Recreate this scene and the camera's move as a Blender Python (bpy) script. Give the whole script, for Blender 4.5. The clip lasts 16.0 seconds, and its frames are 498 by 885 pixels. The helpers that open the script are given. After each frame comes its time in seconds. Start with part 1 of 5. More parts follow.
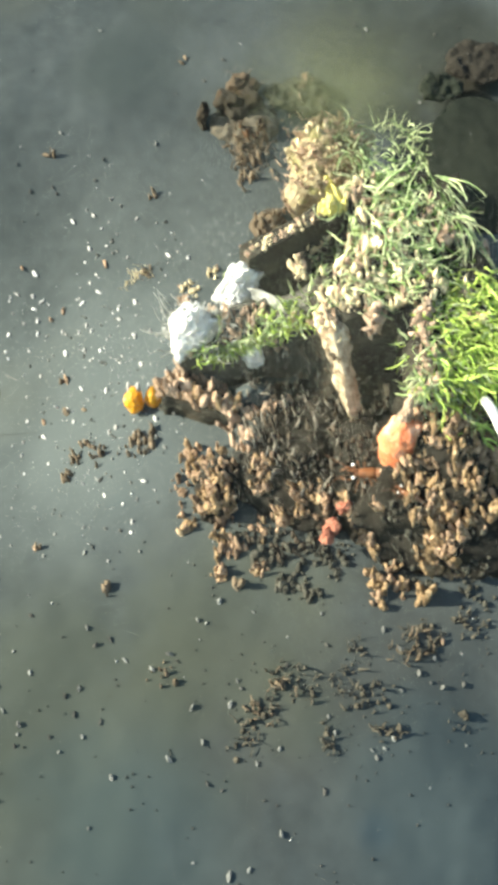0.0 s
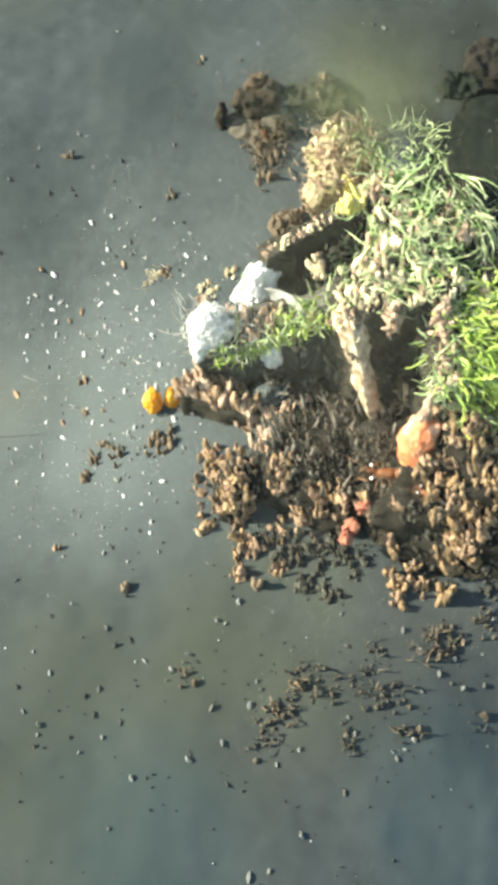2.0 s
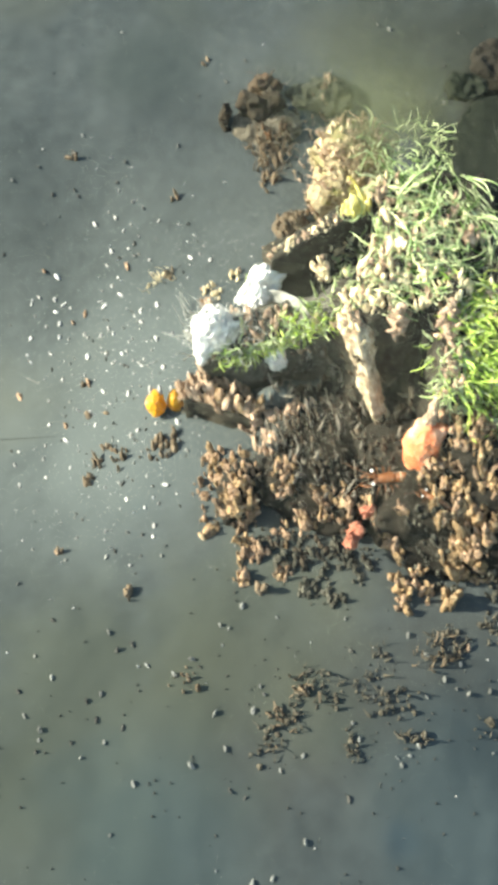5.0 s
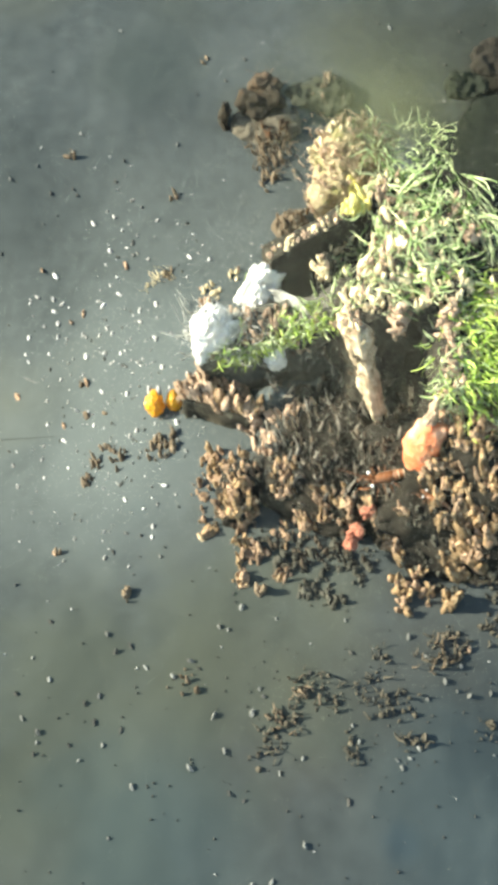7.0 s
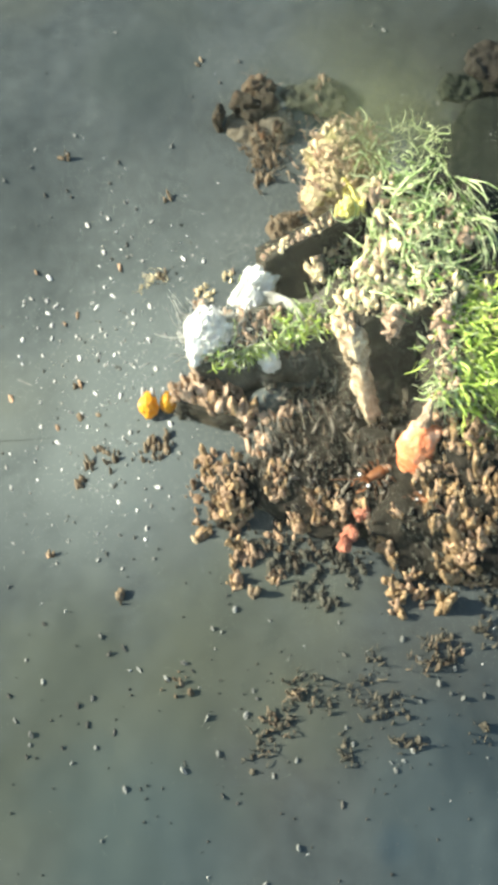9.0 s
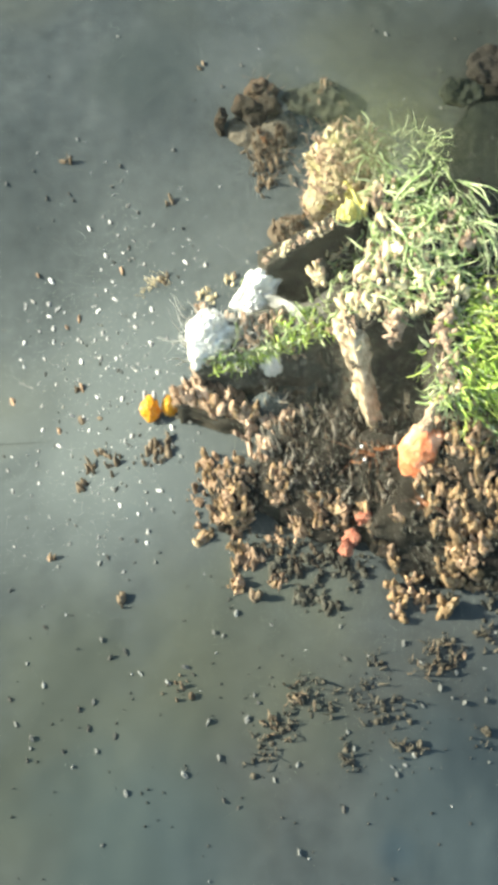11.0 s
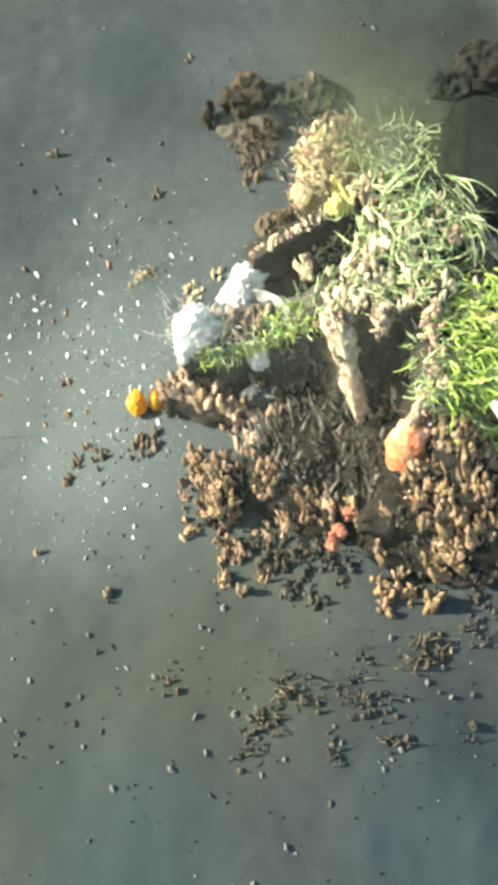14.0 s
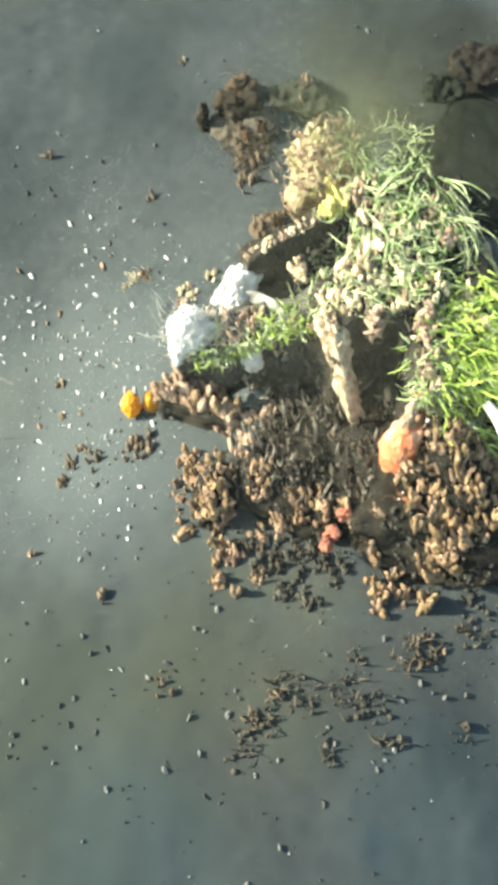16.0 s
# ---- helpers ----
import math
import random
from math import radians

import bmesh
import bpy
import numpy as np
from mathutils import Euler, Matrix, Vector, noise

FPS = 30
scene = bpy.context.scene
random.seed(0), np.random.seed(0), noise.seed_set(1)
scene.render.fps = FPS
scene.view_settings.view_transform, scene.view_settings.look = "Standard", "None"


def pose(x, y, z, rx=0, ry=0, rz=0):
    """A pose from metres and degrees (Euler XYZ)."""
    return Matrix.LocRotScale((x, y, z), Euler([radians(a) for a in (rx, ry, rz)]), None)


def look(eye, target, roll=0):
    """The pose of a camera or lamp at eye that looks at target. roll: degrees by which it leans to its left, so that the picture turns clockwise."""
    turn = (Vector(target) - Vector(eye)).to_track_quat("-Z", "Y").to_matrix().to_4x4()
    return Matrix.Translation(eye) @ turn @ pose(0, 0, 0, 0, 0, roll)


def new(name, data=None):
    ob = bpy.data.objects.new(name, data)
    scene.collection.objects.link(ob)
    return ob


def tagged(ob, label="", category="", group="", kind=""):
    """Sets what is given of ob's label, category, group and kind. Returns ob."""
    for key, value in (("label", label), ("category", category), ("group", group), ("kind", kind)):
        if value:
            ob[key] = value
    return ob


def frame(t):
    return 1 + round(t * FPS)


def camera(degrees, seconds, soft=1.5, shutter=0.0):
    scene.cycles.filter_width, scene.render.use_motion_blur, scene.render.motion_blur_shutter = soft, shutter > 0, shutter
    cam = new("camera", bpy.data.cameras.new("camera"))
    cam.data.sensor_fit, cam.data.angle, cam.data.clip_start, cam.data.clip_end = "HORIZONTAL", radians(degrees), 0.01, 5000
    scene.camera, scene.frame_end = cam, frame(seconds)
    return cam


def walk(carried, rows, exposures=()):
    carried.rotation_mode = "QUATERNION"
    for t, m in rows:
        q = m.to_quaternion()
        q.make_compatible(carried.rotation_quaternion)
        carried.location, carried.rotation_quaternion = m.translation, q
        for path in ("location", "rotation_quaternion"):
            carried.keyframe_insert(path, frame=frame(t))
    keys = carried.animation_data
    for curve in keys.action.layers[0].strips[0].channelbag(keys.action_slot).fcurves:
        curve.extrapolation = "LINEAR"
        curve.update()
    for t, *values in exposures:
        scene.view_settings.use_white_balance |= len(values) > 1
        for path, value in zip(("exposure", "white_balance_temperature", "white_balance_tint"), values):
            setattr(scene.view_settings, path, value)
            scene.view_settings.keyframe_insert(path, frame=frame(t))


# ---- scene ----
from mathutils.bvhtree import BVHTree

# ---------------------------------------------------------------- camera
cam = camera(26.0, 16.0, soft=5.2)
EYE = (0.0000, -0.3991, 0.7505)
REST = look(EYE, (0, 0, 0))
# seconds, turn left, turn up, roll (degrees), metres ahead
SWAY = [
    (0, -0.557, -0.208, 0.077, 0.0022),
    (0.5, -0.549, -0.425, 0.048, 0.0041),
    (1, 0.005, -0.321, -0.011, 0.0038),
    (1.5, 0.000, 0.000, 0.000, 0.0000),
    (2, 0.438, -0.199, -0.079, 0.0034),
    (2.5, 0.601, -0.139, -0.067, 0.0038),
    (3, 0.304, 0.100, 0.030, 0.0032),
    (3.5, 0.416, 0.029, -0.004, 0.0049),
    (4, 0.537, -0.073, 0.003, 0.0064),
    (6.5, 0.684, 0.028, 0.021, 0.0140),
    (7, 0.618, -0.017, 0.032, 0.0146),
    (7.5, 0.704, 0.128, 0.071, 0.0150),
    (8, 0.352, -0.115, 0.057, 0.0166),
    (8.5, 0.311, 0.084, 0.098, 0.0147),
    (9, 0.296, 0.091, 0.091, 0.0151),
    (11.5, 0.392, 0.301, 0.200, 0.0160),
    (12, 0.351, 0.274, 0.215, 0.0169),
    (12.5, 0.071, 0.482, 0.261, 0.0149),
    (13, -0.124, -0.057, 0.196, 0.0211),
    (13.5, -0.389, -0.236, 0.256, 0.0205),
    (14, -0.316, -0.008, 0.236, 0.0174),
    (14.5, -0.156, 0.172, 0.208, 0.0175),
    (15, -0.397, 0.173, 0.238, 0.0136),
    (15.5, -0.423, 0.017, 0.238, 0.0152),
    (16, -0.630, 0.071, 0.252, 0.0156),
]
walk(cam, [(t, REST @ Matrix.Translation((0, 0, -ahead)) @ Matrix.Rotation(radians(yaw), 4, "Y")
            @ Matrix.Rotation(radians(tilt), 4, "X") @ Matrix.Rotation(radians(roll), 4, "Z"))
           for t, yaw, tilt, roll, ahead in SWAY],
     ((0, 1.53), (0.5, 1.53), (1.5, 1.57), (2.5, 1.62), (7, 1.64), (8.5, 1.62), (11.5, 1.68), (12.5, 1.66), (14.5, 1.61), (16, 1.63)))

# ---------------------------------------------------------------- light
SUN_UP, SUN_TURN, SUN_STRENGTH = 29, 5, 5.0
world = bpy.data.worlds.new("water_light")
scene.world = world
world.use_nodes = True
sky = world.node_tree.nodes.new("ShaderNodeTexSky")
sky.sky_type, sky.sun_disc = "NISHITA", False
sky.sun_elevation, sky.sun_rotation = radians(SUN_UP), radians(270 + SUN_TURN)
world.node_tree.nodes["Background"].inputs[1].default_value = 0.12
green = world.node_tree.nodes.new("ShaderNodeMix")
green.data_type, green.blend_type = "RGBA", "MULTIPLY"
green.inputs[0].default_value, green.inputs[7].default_value = 1.0, (0.96, 1.0, 0.86, 1)
world.node_tree.links.new(sky.outputs[0], green.inputs[6])
world.node_tree.links.new(green.outputs[2], world.node_tree.nodes["Background"].inputs[0])
sun = new("sun", bpy.data.lights.new("sun", "SUN"))
sun.data.energy, sun.data.angle, sun.data.color = SUN_STRENGTH, radians(2.5), (0.98, 0.95, 0.77)
sun.matrix_world = look((-2 * math.cos(radians(SUN_UP)) * math.cos(radians(SUN_TURN)), 2 * math.cos(radians(SUN_UP)) * math.sin(radians(SUN_TURN)), 2 * math.sin(radians(SUN_UP))), (0, 0, 0))


# ---------------------------------------------------------------- materials
def surface(name, dark, light, scale=40, rough=0.8, bump=0.3, fine=400, third=None, third_scale=6,
            third_from=0.5, sheer=0.0, by_object=0.0, gloss=0.3, local=False, patches=(), deep=0.72):
    """A grainy surface: two colours by a coarse and a fine noise, a third in patches."""
    m = bpy.data.materials.new(name)
    m.use_nodes = True
    nt = m.node_tree
    n, link = nt.nodes, nt.links.new
    shader = n["Principled BSDF"]
    shader.inputs["Roughness"].default_value = rough
    shader.inputs["Specular IOR Level"].default_value = gloss
    where = n.new("ShaderNodeTexCoord").outputs["Object"] if local else n.new("ShaderNodeNewGeometry").outputs["Position"]

    def cloud(s, detail):
        c = n.new("ShaderNodeTexNoise")
        c.inputs["Scale"].default_value, c.inputs["Detail"].default_value = s, detail
        link(where, c.inputs["Vector"])
        return c.outputs["Fac"]

    def mix(fac, a, b):
        x = n.new("ShaderNodeMix")
        x.data_type = "RGBA"
        link(fac, x.inputs[0])
        for value, socket in ((a, x.inputs[6]), (b, x.inputs[7])):
            if isinstance(value, tuple):
                socket.default_value = (*value, 1)
            else:
                link(value, socket)
        return x.outputs[2]

    def steep(fac, low, high):
        r = n.new("ShaderNodeMapRange")
        r.inputs["From Min"].default_value, r.inputs["From Max"].default_value = low, high
        link(fac, r.inputs["Value"])
        return r.outputs["Result"]

    grain = cloud(fine, 4)
    colour = mix(steep(cloud(scale, 5), 0.35, 0.65), dark, light)
    speckle = mix(steep(grain, 0.3, 0.7), tuple(c * deep for c in dark), tuple(min(1, c * 1.12) for c in light))
    half = n.new("ShaderNodeValue")
    half.outputs[0].default_value = 0.35 if deep > 0.6 else 0.55
    colour = mix(half.outputs[0], colour, speckle)
    if third:
        colour = mix(steep(cloud(third_scale, 3), third_from, third_from + 0.2), colour, third)
    for centre, radius, tint, most in patches:
        gap = n.new("ShaderNodeVectorMath")
        gap.operation = "DISTANCE"
        gap.inputs[1].default_value = centre
        link(where, gap.inputs[0])
        edge = n.new("ShaderNodeMath")
        edge.operation = "MULTIPLY_ADD"
        edge.inputs[1].default_value, edge.inputs[2].default_value = radius * 1.2, -radius * 0.6
        link(cloud(14, 4), edge.inputs[0])
        sum_ = n.new("ShaderNodeMath")
        link(gap.outputs["Value"], sum_.inputs[0])
        link(edge.outputs[0], sum_.inputs[1])
        fade = n.new("ShaderNodeMapRange")
        fade.interpolation_type = "SMOOTHSTEP"
        for key, value in (("From Min", radius), ("From Max", radius * 0.2), ("To Min", 0.0), ("To Max", most)):
            fade.inputs[key].default_value = value
        link(sum_.outputs[0], fade.inputs["Value"])
        colour = mix(fade.outputs["Result"], colour, tint)
    if by_object:
        info = n.new("ShaderNodeObjectInfo")
        hue = n.new("ShaderNodeHueSaturation")
        r = n.new("ShaderNodeMapRange")
        r.inputs["To Min"].default_value, r.inputs["To Max"].default_value = 1 - by_object, 1 + by_object
        link(info.outputs["Random"], r.inputs["Value"])
        link(r.outputs["Result"], hue.inputs["Value"])
        link(colour, hue.inputs["Color"])
        colour = hue.outputs["Color"]
    link(colour, shader.inputs["Base Color"])
    if bump:
        b = n.new("ShaderNodeBump")
        b.inputs["Strength"].default_value, b.inputs["Distance"].default_value = min(1.0, bump), 0.002 if deep > 0.6 else 0.006
        link(grain, b.inputs["Height"])
        link(b.outputs["Normal"], shader.inputs["Normal"])
    if sheer:
        thin = n.new("ShaderNodeBsdfTranslucent")
        link(colour, thin.inputs["Color"])
        both = n.new("ShaderNodeMixShader")
        both.inputs[0].default_value = sheer
        link(shader.outputs[0], both.inputs[1])
        link(thin.outputs[0], both.inputs[2])
        link(both.outputs[0], n["Material Output"].inputs["Surface"])
    return m


BLUE_MUD, OLIVE_MUD, BROWN_MUD = (0.0387, 0.0607, 0.0686), (0.0600, 0.0675, 0.0500), (0.0458, 0.0414, 0.0299)
# mud tones, plus a wide pale patch painting the lit band at left
NEAR_PATCHES = (
    ((-0.1317, -0.2389, 0.0000), 0.18, OLIVE_MUD, 0.7), ((0.0153, -0.2157, 0.0000), 0.13, BROWN_MUD, 0.3), ((0.1223, -0.2000, 0.0000), 0.14, BROWN_MUD, 0.25),
    ((-0.0714, -0.2903, 0.0000), 0.10, BLUE_MUD, 0.45), ((0.0928, -0.2938, 0.0000), 0.022, (0.0264, 0.0422, 0.0546), 0.8), ((0.1433, -0.2723, 0.0000), 0.12, BLUE_MUD, 0.45),
    ((-0.1092, 0.0328, 0.0000), 0.19, (0.0722, 0.0845, 0.0836), 0.8), ((0.0544, 0.0486, 0.0000), 0.03, (0.0722, 0.0845, 0.0836), 0.5), ((-0.1024, 0.0756, 0.0000), 0.025, (0.0370, 0.0616, 0.0686), 0.5), ((-0.0979, -0.0471, 0.0000), 0.018, (0.0370, 0.0616, 0.0686), 0.5))
# the near-black patch paints the shade behind the crest into the silt
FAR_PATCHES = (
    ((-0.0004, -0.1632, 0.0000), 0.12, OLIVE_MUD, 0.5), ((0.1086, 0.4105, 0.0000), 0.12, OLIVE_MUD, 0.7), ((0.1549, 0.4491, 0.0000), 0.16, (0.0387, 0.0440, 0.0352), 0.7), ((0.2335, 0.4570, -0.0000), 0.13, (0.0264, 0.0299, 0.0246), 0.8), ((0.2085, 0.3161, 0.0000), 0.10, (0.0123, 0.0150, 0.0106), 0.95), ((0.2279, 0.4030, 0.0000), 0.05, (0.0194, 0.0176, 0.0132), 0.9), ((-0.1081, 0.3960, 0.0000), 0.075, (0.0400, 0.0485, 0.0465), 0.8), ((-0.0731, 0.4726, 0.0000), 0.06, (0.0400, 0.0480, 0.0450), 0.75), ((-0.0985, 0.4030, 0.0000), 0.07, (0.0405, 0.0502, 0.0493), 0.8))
# the last three far patches paint faint shadow bands into the silt
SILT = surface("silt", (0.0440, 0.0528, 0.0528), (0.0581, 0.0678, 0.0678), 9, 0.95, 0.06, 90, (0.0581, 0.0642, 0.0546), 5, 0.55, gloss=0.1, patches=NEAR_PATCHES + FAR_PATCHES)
STONE = surface("dark_turf_rock", (0.020, 0.0185, 0.014), (0.050, 0.045, 0.034), 45, 0.95, 0.8, 500, (0.075, 0.062, 0.044), 22, 0.55, gloss=0.1)
TAN = surface("tan_growth", (0.19, 0.120, 0.074), (0.49, 0.330, 0.212), 170, 0.85, 0.8, 420, by_object=0.42, gloss=0.15, deep=0.55)
OCHRE = surface("ochre_growth", (0.15, 0.093, 0.048), (0.42, 0.285, 0.155), 150, 0.85, 0.8, 420, (0.62, 0.48, 0.30), 70, 0.58, by_object=0.45, gloss=0.15, deep=0.5)
# silt cover, lightened further so the colour carries the water's haze
SILT_HAZE = surface("silted_growth", (0.060, 0.053, 0.040), (0.115, 0.100, 0.074), 70, 0.95, 0.4, 700, by_object=0.25, gloss=0.1)
PALE = surface("pale_growth", (0.50, 0.38, 0.21), (0.88, 0.76, 0.49), 150, 0.75, 0.6, 420, by_object=0.25, deep=0.62)
BROWN = surface("brown_growth", (0.085, 0.063, 0.042), (0.20, 0.15, 0.10), 70, 0.9, 0.5, 700, by_object=0.35, gloss=0.1, deep=0.65)
# brown growth darkened to carry the apron's shade in its colour
SHADE_BROWN = surface("dim_growth", (0.038, 0.030, 0.022), (0.100, 0.078, 0.056), 80, 0.9, 0.5, 700, by_object=0.4, gloss=0.1)
# base and last patch hold painted shade; the first two patches are silt
SHADE_RUBBLE = surface("silty_rubble", (0.014, 0.0125, 0.010), (0.026, 0.023, 0.018), 60, 0.95, 0.4, 500, gloss=0.1, patches=(
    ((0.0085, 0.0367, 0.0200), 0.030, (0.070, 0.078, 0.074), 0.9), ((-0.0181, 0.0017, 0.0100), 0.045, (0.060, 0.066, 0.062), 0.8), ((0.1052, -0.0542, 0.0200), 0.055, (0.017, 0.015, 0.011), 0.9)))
SHELF = surface("silt_dusted_rock", (0.062, 0.060, 0.048), (0.092, 0.088, 0.071), 40, 0.95, 0.4, 400, gloss=0.1)
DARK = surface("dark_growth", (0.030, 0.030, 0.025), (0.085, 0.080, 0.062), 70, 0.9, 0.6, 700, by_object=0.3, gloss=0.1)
# near-black: shade colour for the sheet behind the crest, also one dark stone
SHADE_STONE = surface("dark_slate", (0.009, 0.011, 0.008), (0.014, 0.017, 0.012), 20, 0.9, 0.2, 400, gloss=0.1)
RUST = surface("rusty_stone", (0.040, 0.029, 0.020), (0.070, 0.050, 0.033), 50, 0.95, 0.5, 500, (0.25, 0.115, 0.05), 40, 0.52, gloss=0.1)
MUDDY = surface("mud_covered_stone", (0.019, 0.017, 0.013), (0.034, 0.027, 0.019), 40, 0.95, 0.3, 400, (0.075, 0.045, 0.026), 45, 0.58, gloss=0.1)
OLIVE = surface("olive_stone", (0.026, 0.029, 0.020), (0.040, 0.043, 0.031), 30, 0.95, 0.3, 500, gloss=0.1)
WHITE = surface("white_sponge", (0.80, 0.78, 0.71), (0.94, 0.92, 0.86), 120, 0.7, 0.6, 900, sheer=0.15)
SHEER = surface("sheer_sponge", (0.34, 0.33, 0.29), (0.72, 0.72, 0.66), 110, 0.7, 0.6, 700, sheer=0.45)
TURF = surface("fawn_turf", (0.15, 0.115, 0.068), (0.52, 0.42, 0.26), 110, 0.9, 0.8, 420, (0.30, 0.30, 0.10), 40, 0.55, gloss=0.1, deep=0.5)
BARK = surface("streaked_crust", (0.28, 0.20, 0.125), (0.76, 0.63, 0.44), 110, 0.85, 0.7, 500, (0.27, 0.185, 0.11), 80, 0.5, deep=0.62)
SHELL = surface("shell", (0.30, 0.29, 0.27), (0.66, 0.64, 0.60), 150, 0.55, 0.2, 900, by_object=0.5)
# shell darkened so its colour shows the dimming by hazy water
DULL_SHELL = surface("dusted_shell", (0.095, 0.096, 0.088), (0.215, 0.215, 0.195), 150, 0.8, 0.2, 900, by_object=0.5)
DULL_DARK = surface("dull_thread", (0.040, 0.046, 0.046), (0.052, 0.058, 0.056), 60, 0.9, 0, 300, gloss=0.1)
PEBBLE = surface("pebble", (0.032, 0.032, 0.028), (0.070, 0.066, 0.057), 150, 0.8, 0.3, 900, by_object=0.4)
ORANGE = surface("orange_tunic", (0.62, 0.13, 0.05), (0.80, 0.33, 0.15), 70, 0.5, 0.5, 500, (0.86, 0.62, 0.42), 45, 0.52, sheer=0.1)
AMBER = surface("amber_tunic", (0.66, 0.24, 0.01), (0.92, 0.52, 0.04), 240, 0.4, 0.3, 500, (0.92, 0.72, 0.36), 130, 0.55, sheer=0.3)
PINK = surface("pink_sponge", (0.20, 0.060, 0.036), (0.44, 0.17, 0.105), 140, 0.8, 0.6, 700)
FAWN = surface("fawn_growth", (0.31, 0.205, 0.135), (0.70, 0.50, 0.35), 150, 0.8, 0.9, 420, by_object=0.35, deep=0.5)
YELLOW = surface("yellow_growth", (0.50, 0.43, 0.10), (0.84, 0.76, 0.26), 80, 0.8, 0.5, 900, by_object=0.2)
SHRIMP = surface("shrimp_shell", (0.13, 0.045, 0.018), (0.36, 0.15, 0.055), 160, 0.35, 0.2, 500, sheer=0.25, gloss=0.5, local=True)
STRIPE = surface("pale_stripe", (0.42, 0.28, 0.17), (0.66, 0.50, 0.34), 200, 0.4, 0, 500, local=True)
GREEN = surface("green_weed", (0.16, 0.32, 0.055), (0.84, 0.86, 0.56), 90, 0.6, 0, 300, sheer=0.35, by_object=0.45)
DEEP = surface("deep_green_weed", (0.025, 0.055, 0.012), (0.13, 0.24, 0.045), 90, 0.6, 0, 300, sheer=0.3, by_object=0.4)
LIME = surface("lime_weed", (0.22, 0.40, 0.03), (0.82, 0.93, 0.27), 70, 0.6, 0, 300, sheer=0.35, by_object=0.45)


# ---------------------------------------------------------------- mesh helpers
def mesh_object(name, bm, material, parent=None, smooth=True):
    me = bpy.data.meshes.new(name)
    bm.to_mesh(me)
    bm.free()
    me.materials.append(material)
    if smooth:
        me.polygons.foreach_set("use_smooth", [True] * len(me.polygons))
    ob = new(name, me)
    ob.parent = parent
    return ob


def part(name, bm, material, parent, label=""):
    return tagged(mesh_object(name, bm, material, parent), label=label)


def ball(bm, centre, radii, turn=(0, 0, 0), level=3):
    m = Matrix.Translation(centre) @ Euler([radians(a) for a in turn]).to_matrix().to_4x4() @ Matrix.Diagonal((*radii, 1))
    return bmesh.ops.create_icosphere(bm, subdivisions=level, radius=1, matrix=m)["verts"]


def tube(bm, path, radii, sides=10):
    """A closed tube through the points."""
    rings = []
    for i, p in enumerate(path):
        p = Vector(p)
        d = (Vector(path[min(i + 1, len(path) - 1)]) - Vector(path[max(i - 1, 0)])).normalized()
        a = d.orthogonal().normalized()
        b = d.cross(a)
        rings.append([bm.verts.new(p + (a * math.cos(6.2832 * k / sides) + b * math.sin(6.2832 * k / sides)) * radii[i]) for k in range(sides)])
    for r0, r1 in zip(rings, rings[1:]):
        for k in range(sides):
            bm.faces.new((r0[k], r0[(k + 1) % sides], r1[(k + 1) % sides], r1[k]))
    bm.faces.new(rings[0][::-1])
    bm.faces.new(rings[-1])


def ruffle(bm, coarse, coarse_size, fine, fine_size, seed=0.0):
    """Push every vertex along its normal by two noises."""
    bm.normal_update()
    shift = Vector((seed * 3.7, seed * 1.3, seed))
    for v in bm.verts:
        a = noise.fractal((v.co + shift) / coarse_size, 0.8, 2.0, 3)
        b = noise.fractal((v.co + shift) / fine_size, 0.8, 2.0, 2)
        v.co += v.normal * (coarse * a + fine * b)


# ---------------------------------------------------------------- sea floor
def ease(v, low, high):
    u = min(1.0, max(0.0, (v - low) / (high - low)))
    return u * u * (3 - 2 * u)


def floor_height(x, y):
    """Low drifts: a bank facing the sun to one side, ground falling away at the near end."""
    p = Vector((x, y, 0))
    h = 0.0028 * noise.noise(Vector((x * 11 + y * 4, y * 6 - x * 2, 7))) + 0.007 * noise.noise(p * 5.2 + Vector((3, 1, 0))) + 0.0035 * noise.noise(p * 14) + 0.0007 * noise.noise(p * 60)
    reach = max(-0.8, min(0.8, x))
    local = 1 - ease(math.hypot(x, y), 0.42, 1.3)
    near = 1 - ease(y, -0.30, -0.06)
    bank = ease(y, -0.16, 0.02) * (1 - ease(y, 0.14, 0.34))
    lee = max(0.0, 0.02 - reach)
    drift = near * (-0.12 * reach - 0.35 * max(0.0, reach) ** 2)
    drift -= bank * 0.46 * (lee * lee / 0.24 if lee < 0.12 else lee - 0.06)
    drift += ease(y, 0.16, 0.4) * -0.09 * reach
    h += local * drift + (1 - local) * 0.05 * noise.noise(p * 0.8)
    return h


def axis(near, far, step):
    inner = list(np.arange(-near, near + step / 2, step))
    out, s, v = [], step, near
    while v < far:
        s *= 1.35
        v += s
        out.append(v)
    return [-o for o in reversed(out)] + inner + out


def sea_floor():
    xs, ys = axis(0.45, 60, 0.005), axis(0.65, 60, 0.005)
    verts = [(x, y, floor_height(x, y)) for y in ys for x in xs]
    w = len(xs)
    faces = [(j * w + i, j * w + i + 1, (j + 1) * w + i + 1, (j + 1) * w + i) for j in range(len(ys) - 1) for i in range(w - 1)]
    me = bpy.data.meshes.new("ground")
    me.from_pydata(verts, [], faces)
    me.polygons.foreach_set("use_smooth", [True] * len(faces))
    me.materials.append(SILT)
    return tagged(new("ground", me), "grey silty sea floor with fine drifted mud", "sea floor", kind="structure")


